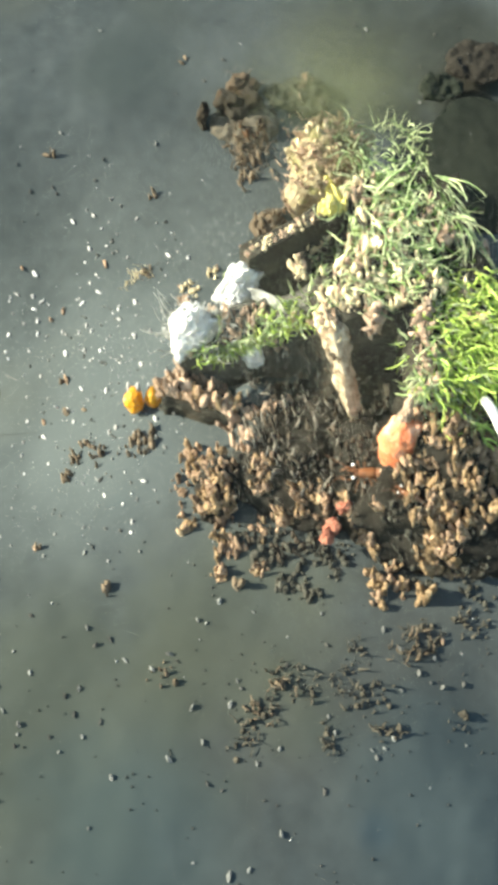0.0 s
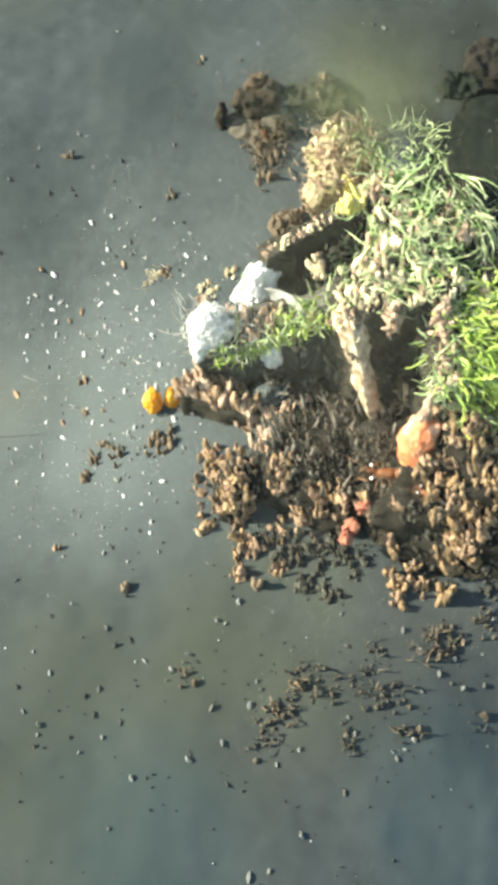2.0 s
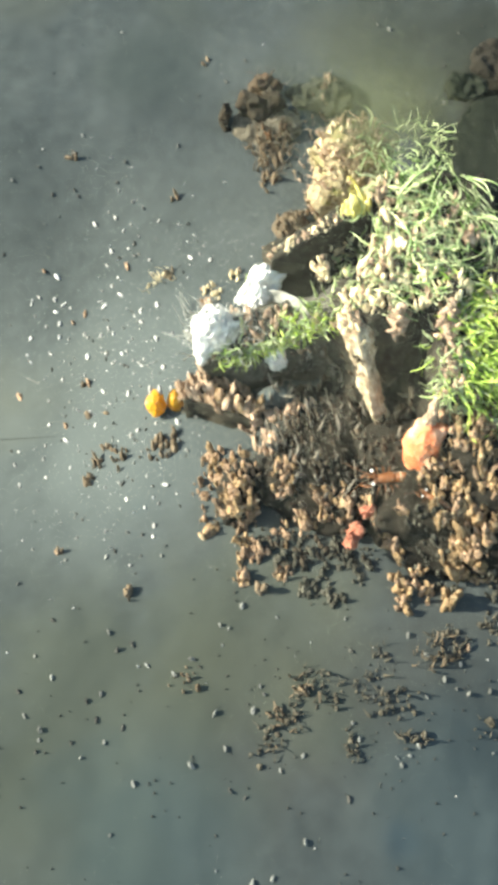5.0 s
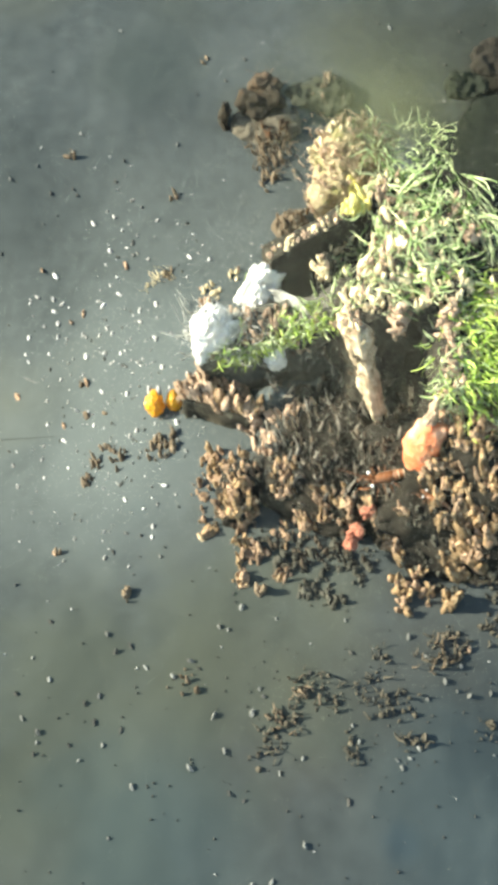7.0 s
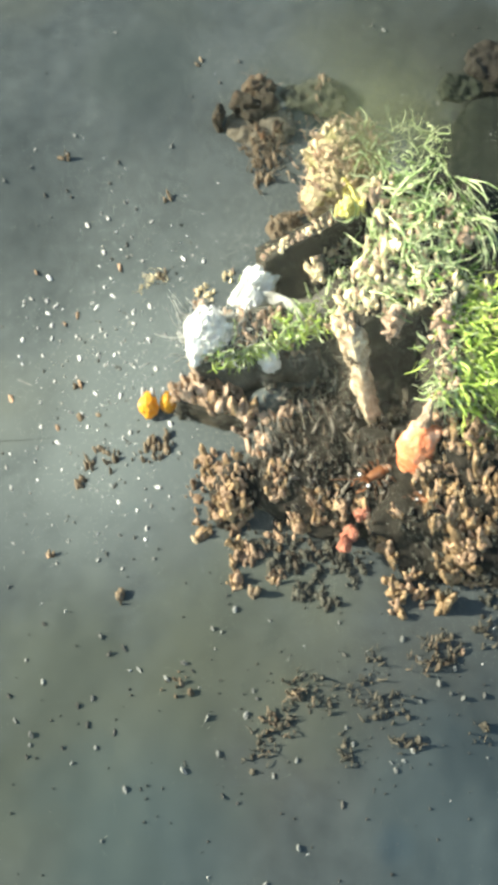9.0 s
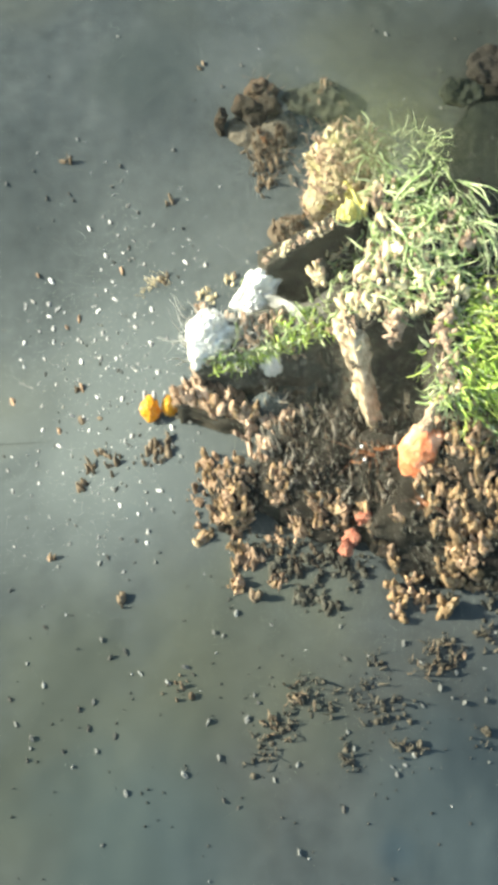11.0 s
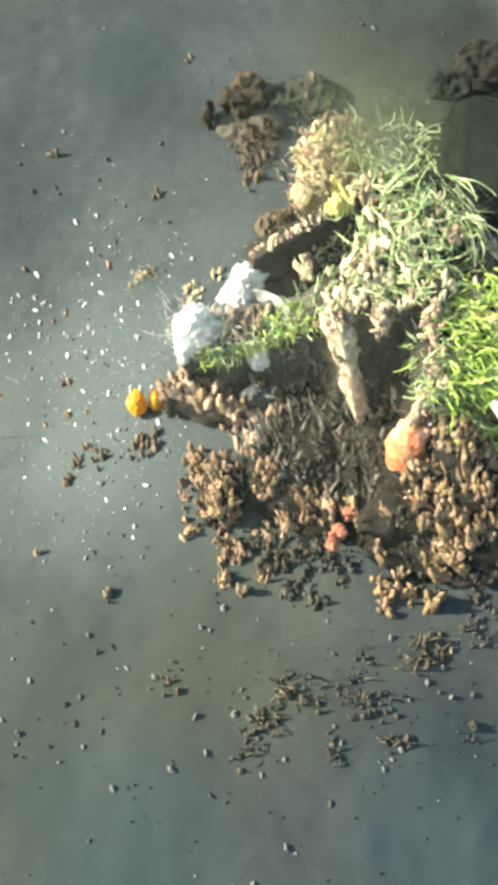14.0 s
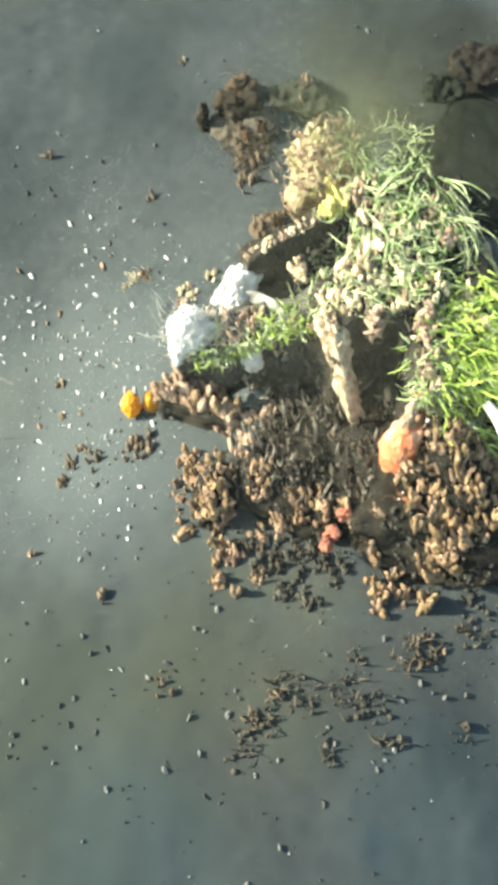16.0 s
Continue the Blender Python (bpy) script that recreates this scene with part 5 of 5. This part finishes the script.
DARK_SPOTS_B = [(-0.1498, -0.2408, 0.0142), (-0.0110, -0.2680, 0.0024), (-0.1941, 0.3810, 0.0150), (-0.0158, 0.4092, 0.0019), (-0.0175, 0.4957, 0.0027), (-0.0596, 0.3634, 0.0039), (-0.0333, 0.3812, 0.0022), (0.1118, 0.4807, -0.0095), (0.1149, 0.4731, -0.0099), (0.1964, 0.4710, -0.0186), (0.2220, 0.4843, -0.0211), (0.1777, 0.4222, -0.0144)]
DARK_SPOTS = DARK_SPOTS_A + DARK_SPOTS_B


def chip_mesh(name, seed, material):
    r = random.Random(seed)
    bm = bmesh.new()
    bmesh.ops.create_icosphere(bm, subdivisions=2, radius=0.5)
    wide, flat = r.uniform(0.5, 0.9), r.uniform(0.45, 0.8)
    for v in bm.verts:
        k = 1 + 0.6 * noise.noise(v.co * 2.3 + Vector((seed, 0, 0))) + 0.3 * noise.noise(v.co * 5 + Vector((0, seed, 0)))
        v.co = Vector((v.co.x * wide, v.co.y, v.co.z * flat)) * k
    me = bpy.data.meshes.new(name)
    bm.to_mesh(me)
    bm.free()
    me.polygons.foreach_set("use_smooth", [False] * len(me.polygons))
    me.materials.append(material)
    return me


SHELL_CHIPS = [chip_mesh("shell_fragment", 100 + i, SHELL) for i in range(7)]
DULL_CHIPS = [chip_mesh("shell_fragment", 500 + i, DULL_SHELL) for i in range(7)]
TAN_CHIPS = [chip_mesh("pebble", 200 + i, TAN) for i in range(4)]
BROWN_CHIPS = [chip_mesh("pebble", 300 + i, BROWN) for i in range(4)]
DARK_CHIPS = [chip_mesh("pebble", 400 + i, PEBBLE) for i in range(5)]


def chip(at, meshes, low, high, label, category, group):
    place, n, _, _ = SKIN.find_nearest(Vector(at))
    s = chance.uniform(low, high)
    ob = tagged(new(meshes[0].name.split(".")[0], chance.choice(meshes)), label, category, group)
    up = Euler((chance.uniform(-0.2, 0.7), chance.uniform(-0.4, 0.4), chance.gauss(0.25, 0.45))).to_matrix().to_4x4()
    ob.matrix_world = Matrix.Translation(place + n * s * 0.2) @ up @ Matrix.Diagonal((s * 0.9, s * chance.uniform(1.0, 1.8), s, 1))


# fragments outside the bright band get the haze-dimmed shell colour
for at in SHELL_SPOTS:
    if -0.07 < at[1] < 0.24:
        chip(at, SHELL_CHIPS, 0.0020, 0.0042, "whitish shell fragment lying on grey silt", "shell", "shell fragments")
    else:
        chip(at, DULL_CHIPS, 0.0020, 0.0042, "shell fragment dulled in colour as by haze, half sunk in grey silt", "shell", "dusted shell fragments")
scatter = random.Random(21)
for k in range(190):
    spot = (scatter.gauss(-0.12, 0.060), scatter.gauss(0.07, 0.080), 0)
    if spot[0] < -0.045:
        kind = k % 5
        if kind == 0:
            chip(spot, DARK_CHIPS, 0.0016, 0.0030, "small dark chip on grey silt", "pebble", "pebbles")
        elif kind < 3:
            chip(spot, DULL_CHIPS, 0.0014, 0.0030, "small dull chip of shell on grey silt", "shell", "dusted shell fragments")
        else:
            chip(spot, SHELL_CHIPS, 0.0012, 0.0028, "small pale chip of shell on grey silt", "shell", "shell fragments")
for at in TAN_SPOTS:
    chip(at, TAN_CHIPS, 0.004, 0.006, "tan pebble lying on grey silt", "pebble", "pebbles")
for at in BROWN_SPOTS:
    chip(at, BROWN_CHIPS, 0.004, 0.006, "brown pebble lying on grey silt", "pebble", "pebbles")
for at in DARK_SPOTS:
    chip(at, DARK_CHIPS, 0.0020, 0.0038, "dark pebble lying on grey silt", "pebble", "pebbles")


def grit(name, count, spots, size, material, label):
    """Fine loose grit, too small to count."""
    r = random.Random(len(name))
    verts, faces = [], []
    for k in range(count):
        cx, cy, sx, sy = r.choice(spots)
        x, y = r.gauss(cx, sx), r.gauss(cy, sy)
        p, n, _, d = SKIN.find_nearest(Vector((x, y, 0.0)))
        s = size * r.uniform(0.4, 1.3)
        base = len(verts)
        q = [Vector((r.uniform(-1, 1), r.uniform(-1, 1), r.uniform(-0.6, 0.6))) for _ in range(2)]
        for v in (Vector((1, 0, 0)), Vector((-0.4, 0.9, 0)), Vector((-0.5, -0.8, 0)), Vector((0.1, 0.1, 0.9)), Vector((0, 0, -0.6))):
            verts.append(tuple(p + UP * s * 0.3 + (v + q[0] * 0.35) * s))
        faces += [(base, base + 1, base + 3), (base + 1, base + 2, base + 3), (base + 2, base, base + 3),
                  (base + 1, base, base + 4), (base + 2, base + 1, base + 4), (base, base + 2, base + 4)]
    me = bpy.data.meshes.new(name)
    me.from_pydata(verts, [], faces)
    me.materials.append(material)
    return tagged(new(name, me), label, "grit", kind="stuff")


def flecks(name, count, area, size, material, label):
    """Tiny upright turf flecks, too many to count, joined in one mesh; area: low x, high x, low y, high y."""
    r = random.Random(77)
    shape = KNOBS["dim_growth"][3]
    co = np.empty(len(shape.vertices) * 3)
    shape.vertices.foreach_get("co", co)
    co = co.reshape(-1, 3)
    tris = np.array([tuple(p.vertices) for p in shape.polygons])
    verts, faces = [], []
    for k in range(count):
        p, n, _, _ = SKIN.find_nearest(Vector((r.uniform(*area[:2]), r.uniform(*area[2:]), r.uniform(0.015, 0.04))))
        s = size * r.choice((0.45, 0.6, 0.8, 1.0, 1.5))
        lean = (n * 0.3 + UP * 0.5 + Vector((r.uniform(-0.5, 0.5), r.uniform(-0.1, 0.9), 0))).normalized()
        m = np.array(turned(lean, r.uniform(0, 6.28)) @ Matrix.Diagonal((s, s, s * r.uniform(1.0, 1.9), 1)))
        faces.append(tris + len(verts) * len(co))
        verts.append(co @ m[:3, :3].T + np.array(p))
    me = bpy.data.meshes.new(name)
    me.from_pydata(np.concatenate(verts).tolist(), [], np.concatenate(faces).tolist())
    me.polygons.foreach_set("use_smooth", [True] * len(me.polygons))
    me.materials.append(material)
    return tagged(new(name, me), label, "marine growth", kind="stuff")


FLECK = surface("pale_fleck", (0.055, 0.049, 0.040), (0.24, 0.212, 0.172), 180, 0.9, 0.4, 500, gloss=0.1)
flecks("turf_flecks", 230, (0.0, 0.105, -0.065, 0.055), 0.0040, FLECK, "small pale turf flecks standing over the shaded rubble")
LEFT = (-0.13, 0.06, 0.06, 0.08)
grit("shell_grit", 300, [LEFT, LEFT, LEFT, (-0.05, 0.0, 0.15, 0.25), (-0.05, 0.1, 0.05, 0.06)], 0.0009, SHELL, "fine pale shell grit strewn over the silt")
grit("dark_grit", 420, [(0.0, -0.25, 0.18, 0.08), (-0.05, 0.0, 0.16, 0.3), (0.08, -0.2, 0.07, 0.03)], 0.0010, PEBBLE, "fine dark grit strewn over the silt")


for at, count in (((-0.0840, 0.1760, -0.02), 16), ((-0.0920, 0.1720, -0.02), 10), ((-0.1030, 0.1670, -0.025), 6)):
    weed(at, count, 0.007, (-0.4, -0.1, 0.2), PALE, "small pale fluffy tuft lying on the silt", "pale tufts", 0.0005, 0.004, 0.9, name="thread_tuft")


# ---------------------------------------------------------------- threads
def thread(name, points, radius, material, label):
    """A thread lying over the silt through the points."""
    cu = bpy.data.curves.new(name, "CURVE")
    cu.dimensions, cu.bevel_depth, cu.bevel_resolution = "3D", radius, 1
    sp = cu.splines.new("NURBS")
    sp.points.add(len(points) - 1)
    for q, p in zip(sp.points, points):
        q.co = (p[0], p[1], p[2] + 0.0006, 1)
    sp.use_endpoint_u, sp.order_u = True, 3
    cu.materials.append(material)
    return tagged(new(name, cu), label, "thread")


thread("thread", [(-0.2412, 0.0516, -0.0949), (-0.1960, 0.0419, -0.0725), (-0.1583, 0.0349, -0.0535), (-0.1272, 0.0284, -0.0373), (-0.0924, 0.0212, -0.0202)], 0.0003, DULL_DARK, "thin dark thread lying across the silt")
thread("thread", [(-0.2101, 0.1074, -0.0807), (-0.1936, 0.0951, -0.0720), (-0.1789, 0.0839, -0.0648), (-0.1646, 0.0741, -0.0579)], 0.0004, DULL_SHELL, "short pale thread lying on the silt")


# ---------------------------------------------------------------- sea squirts
def sea_squirt(at):
    """A plump orange sea squirt with a pale wrinkled siphon and crusted knobs."""
    thing = tagged(new("sea_squirt"), "plump orange sea squirt with a pale siphon on the mound", "sea squirt")
    thing.location = at
    bm = bmesh.new()
    ball(bm, (0, 0, 0.021), (0.0145, 0.0135, 0.027), (-10, 4, 0), 5)
    ruffle(bm, 0.0028, 0.014, 0.0010, 0.004, 2)
    part("tunic", bm, ORANGE, thing)
    bm = bmesh.new()
    tube(bm, [(0.001, 0.006, 0.043), (0.0015, 0.007, 0.049), (0.0025, 0.009, 0.055), (0.0038, 0.012, 0.061), (0.0045, 0.013, 0.065)],
         [0.0064, 0.0047, 0.0035, 0.0026, 0.0019], 16)
    bmesh.ops.subdivide_edges(bm, edges=bm.edges, cuts=2, use_grid_fill=True)
    ruffle(bm, 0.0012, 0.006, 0.0007, 0.002, 4)
    siphon = part("siphon", bm, FAWN, thing, "pale wrinkled siphon")
    bm = bmesh.new()
    tube(bm, [(0.0044, 0.0128, 0.0640), (0.0046, 0.0134, 0.0668)], [0.0018, 0.0022], 12)
    part("siphon_mouth", bm, PALE, siphon)
    bm = bmesh.new()
    tube(bm, [(0.009, 0.002, 0.036), (0.011, 0.003, 0.041), (0.0125, 0.004, 0.044)], [0.0060, 0.0046, 0.0032], 12)
    ruffle(bm, 0.0012, 0.006, 0.0006, 0.002, 7)
    part("side_siphon", bm, ORANGE, thing, "short red-orange side siphon")
    r = random.Random(5)
    for k in range(64):
        a = r.uniform(-1.75, 0.35)
        h = r.uniform(0.004, 0.027) + 0.008 * max(0, a + 0.6)
        knob = new("knob", r.choice(KNOBS["ochre_growth"] + KNOBS["tan_growth"]))
        knob.parent = thing
        out = Vector((math.cos(a), math.sin(a), 0.2)).normalized()
        s = r.uniform(0.0045, 0.0085)
        knob.matrix_local = Matrix.Translation(Vector((math.cos(a) * 0.0150, math.sin(a) * 0.0142, h))) @ turned(out, r.uniform(0, 6)) @ Matrix.Diagonal((s, s, s, 1))
    return thing


sea_squirt((0.1152, -0.0360, 0.0400))


def amber_squirt(at):
    """A pair of amber lobes with pale tips."""
    thing = tagged(new("sea_squirt"), "small amber-yellow sea squirt pair beside the rock ledge", "sea squirt")
    thing.location = at
    for x, y, s, seed in ((-0.0070, -0.001, 0.90, 1), (0.0080, 0.003, 0.74, 5)):
        lean = Matrix.Translation((x, y, 0.003)) @ Euler((-0.62, -0.10, 0)).to_matrix().to_4x4() @ Matrix.Scale(s, 4)
        bm = bmesh.new()
        for v in ball(bm, (0, 0, 0.010), (0.0088, 0.0080, 0.0125), (0, 0, 20), 5):
            turn = math.atan2(v.co.y, v.co.x)
            swell = 1 + 0.02 * math.cos(9 * turn + seed) - 0.22 * ease(v.co.z, 0.012, 0.024)
            v.co.x, v.co.y = v.co.x * swell, v.co.y * swell
        ruffle(bm, 0.0014, 0.007, 0.0005, 0.002, seed)
        bm.transform(lean)
        lobe = part("lobe", bm, AMBER, thing)
        for px, py in ((-0.0034, 0.002), (0.0042, 0.001)):
            bm = bmesh.new()
            tube(bm, [(px, py, 0.018), (px * 1.1, py, 0.022), (px * 1.15, py, 0.026)], [0.0026, 0.0020, 0.0013], 12)
            ruffle(bm, 0.0004, 0.002, 0.0002, 0.001, seed)
            bm.transform(lean)
            part("siphon", bm, SHELL, lobe, "whitish siphon tip")
    bm = bmesh.new()
    tube(bm, [(0.012, 0.0, 0.006), (0.018, -0.004, 0.004), (0.023, -0.008, 0.002)], [0.0016, 0.0012, 0.0007])
    part("stalk", bm, DARK, thing, "thin dark stalk")
    return thing


amber_squirt((-0.0763, 0.0331, -0.0143))


def worm_tube():
    """A smooth white tube lying on the weed."""
    bm = bmesh.new()
    a, b = Vector((0.1723, -0.0146, 0.0920)) + SIDE_RISE, Vector((0.1863, -0.0412, 0.0850)) + SIDE_RISE
    path = [a.lerp(b, i / 9) + UP * 0.002 * math.sin(i * 0.5) for i in range(10)]
    tube(bm, path, [0.0024, 0.0032, 0.0035, 0.0036, 0.0036, 0.0036, 0.0035, 0.0035, 0.0034, 0.0030], 14)
    ruffle(bm, 0.0004, 0.004, 0.0002, 0.0015, 2)
    return tagged(mesh_object("worm_tube", bm, WHITE), "smooth white worm tube lying over the weed", "worm tube")


worm_tube()


# ---------------------------------------------------------------- silt hanging in the water
def hanging_silt(name, spots, size, material, label, seed):
    """Loose flakes of silt, each a single tiny scale; spots: count, centre and spread in metres."""
    r = np.random.default_rng(seed)
    clouds = [np.array(c) + r.normal(0, 1, (count, 3)) * np.array(spread) for count, c, spread in spots]
    p = np.concatenate(clouds)
    p = p[(p[:, 2] > 0.02) & (p[:, 2] < 0.45)]
    corners = r.normal(0, 1, (len(p), 3, 3))
    corners /= np.linalg.norm(corners, axis=2, keepdims=True)
    corners *= (size * r.uniform(0.6, 1.3, (len(p), 1, 1)))
    verts = (p[:, None, :] + corners).reshape(-1, 3)
    me = bpy.data.meshes.new(name)
    me.vertices.add(len(verts))
    me.vertices.foreach_set("co", verts.ravel())
    me.loops.add(len(verts))
    me.loops.foreach_set("vertex_index", np.arange(len(verts)))
    me.polygons.add(len(p))
    me.polygons.foreach_set("loop_start", np.arange(0, len(verts), 3))
    me.update(calc_edges=True)
    me.materials.append(material)
    return tagged(new(name, me), label, "silt", kind="stuff")


FLAKE = surface("silt_flake", (0.46, 0.46, 0.37), (0.60, 0.60, 0.49), 30, 0.9, 0, 200, sheer=0.4, gloss=0.1)
hanging_silt("suspended_silt", [(355000, (0.05, -0.02, 0.20), (0.075, 0.09, 0.07)), (150000, (0.0, 0.0, 0.20), (0.17, 0.25, 0.08)), (60000, (0.02, 0.27, 0.15), (0.05, 0.03, 0.04))], 0.00014, FLAKE,
             "fine pale silt hanging in murky water", 3)
MURK = surface("murk_flake", (0.18, 0.195, 0.10), (0.25, 0.26, 0.14), 30, 0.9, 0, 200, sheer=0.4, gloss=0.1)
PLUME = hanging_silt("silt_plume", [(200000, (0.0868, 0.2085, 0.1300), (0.030, 0.018, 0.03)), (110000, (0.1000, 0.1750, 0.1500), (0.024, 0.017, 0.02))], 0.00016, MURK,
                     "soft plume of silt drifting over the rock", 5)


# ---------------------------------------------------------------- shrimps
def shrimp(label):
    """A banded red-brown shrimp about 45 mm long, head towards -x, feet at z 0."""
    thing = tagged(new("shrimp"), label, "shrimp")
    bm = bmesh.new()
    tube(bm, [(-0.0005, 0, 0.0075), (0.002, 0, 0.0078), (0.007, 0, 0.0080), (0.013, 0, 0.0082), (0.016, 0, 0.0080)],
         [0.0012, 0.0026, 0.0038, 0.0042, 0.0036], 14)
    carapace = part("carapace", bm, SHRIMP, thing)
    bm = bmesh.new()
    tube(bm, [(0.002, 0, 0.0100), (-0.002, 0, 0.0106), (-0.0065, 0, 0.0112)], [0.0010, 0.0007, 0.0002], 8)
    part("rostrum", bm, SHRIMP, carapace)
    x, z, r = 0.016, 0.0080, 0.0040
    for k in range(6):
        bm = bmesh.new()
        step = 0.0042 - 0.0002 * k
        dz = 0.0010 - 0.0007 * k
        tube(bm, [(x - 0.0004, 0, z), (x + step * 0.5, 0, z + dz * 0.5), (x + step, 0, z + dz)], [r * 0.94, r, r * 0.88], 12)
        segment = part("abdomen_segment", bm, SHRIMP, thing)
        bm = bmesh.new()
        tube(bm, [(x + step * 0.72, 0, z + dz * 0.72), (x + step * 0.95, 0, z + dz * 0.95)], [r * 0.99, r * 0.96], 12)
        part("stripe", bm, STRIPE, segment, "pale band across the shell")
        x, z, r = x + step * 0.92, z + dz * 0.92, r * 0.86
    for k, a in enumerate((-30, -10, 10, 30)):
        bm = bmesh.new()
        c, s = math.cos(radians(a)), math.sin(radians(a))
        ball(bm, (x + 0.004 * c, 0.004 * s, z - 0.001), (0.0042, 0.0016, 0.0005), (0, 0, a), 2)
        part("tail_blade", bm, SHRIMP, thing)
    for side in (-1, 1):
        bm = bmesh.new()
        tube(bm, [(0.001, 0.0015 * side, 0.009), (-0.001, 0.0042 * side, 0.0098)], [0.0008, 0.0007], 8)
        stalk = part("eye_stalk", bm, SHRIMP, thing)
        bm = bmesh.new()
        ball(bm, (-0.0016, 0.0054 * side, 0.0102), (0.0014, 0.0012, 0.0015), (0, 0, 0), 2)
        part("eye", bm, EYE_SHINE, stalk, "bright pale eye")
        for k in range(4):
            bm = bmesh.new()
            x0 = 0.004 + 0.003 * k
            reach = -0.004 + 0.004 * k
            tube(bm, [(x0, 0.002 * side, 0.006), (x0 + reach * 0.5, 0.009 * side, 0.0085), (x0 + reach, 0.014 * side, 0.0002)], [0.0004, 0.00035, 0.0002], 6)
            part("leg", bm, SHRIMP, thing)
        bm = bmesh.new()
        tube(bm, [(-0.001, 0.001 * side, 0.008), (-0.012, 0.006 * side, 0.012), (-0.022, 0.014 * side, 0.009)], [0.00025, 0.0002, 0.0001], 6)
        part("antenna", bm, SHRIMP, thing, "thin red antenna")
        bm = bmesh.new()
        tube(bm, [(0.002, 0.002 * side, 0.006), (-0.005, 0.0055 * side, 0.006), (-0.010, 0.003 * side, 0.004)], [0.0007, 0.0007, 0.0005], 6)
        part("claw", bm, SHRIMP, thing)
    return thing


EYE_SHINE = surface("eye_shine", (0.80, 0.80, 0.78), (0.9, 0.9, 0.88), 200, 0.15, 0, 300, gloss=0.6, local=True)
WALKER = shrimp("red-brown banded shrimp crawling over the rubble")
HIDER = shrimp("red-brown shrimp tucked under the orange sea squirt")
HIDER.matrix_world = pose(*(0.1165, -0.0672, 0.0427), 0, 0, -30)
HIDER.scale = (0.55, 0.55, 0.55)


def placed(head, heading, pitch=0):
    """A pose with the head over a point, heading in degrees from the -x axis."""
    return pose(*head, 0, pitch, heading)


def motions():
    """The shrimp rests before the sea squirt, backs up beside it, climbs over its top and settles behind; the silt plume drifts."""
    walk(PLUME, [(0.0, pose(-0.016, 0.034, 0)), (4.0, pose(-0.004, 0.016, 0)), (8.0, pose(0.002, 0.008, 0)),
                 (12.5, pose(0.006, -0.010, 0)), (16.0, pose(0.0, -0.002, 0))])
    walk(WALKER, [
        (0.0, placed((0.0858, -0.0473, 0.0280), -2)),
        (2.0, placed((0.0853, -0.0477, 0.0280), -2)),
        (4.0, placed((0.0836, -0.0487, 0.0280), -1)),
        (6.5, placed((0.0810, -0.0501, 0.0280), 12)),
        (8.5, placed((0.0802, -0.0501, 0.0280), 20)),
        (9.2, placed((0.0801, -0.0482, 0.0300), 35)),
        (10.2, placed((0.0798, -0.0370, 0.0300), 25)),
        (11.5, placed((0.0788, -0.0213, 0.0300), 5)),
        (12.0, placed((0.0759, -0.0210, 0.0340), 12)),
        (12.5, placed((0.0744, -0.0237, 0.0300), 25)),
        (12.7, placed((0.0842, -0.0188, 0.0398), 22, -8)),
        (13.0, placed((0.0937, -0.0295, 0.0818), 22, -4)),
        (13.2, placed((0.0962, -0.0307, 0.0878), 22, 0)),
        (13.5, placed((0.1120, -0.0332, 0.0898), 25, 2)),
        (13.8, placed((0.1208, -0.0307, 0.0858), 22, 4)),
        (14.0, placed((0.1274, -0.0267, 0.0778), 20, 4)),
        (14.6, placed((0.1262, -0.0241, 0.0778), 24, 0)),
        (15.0, placed((0.1276, -0.0239, 0.0778), 26, 0)),
        (15.6, placed((0.1269, -0.0261, 0.0818), 40, -16)),
        (16.0, placed((0.1295, -0.0238, 0.0858), 52, -24)),
    ])


motions()
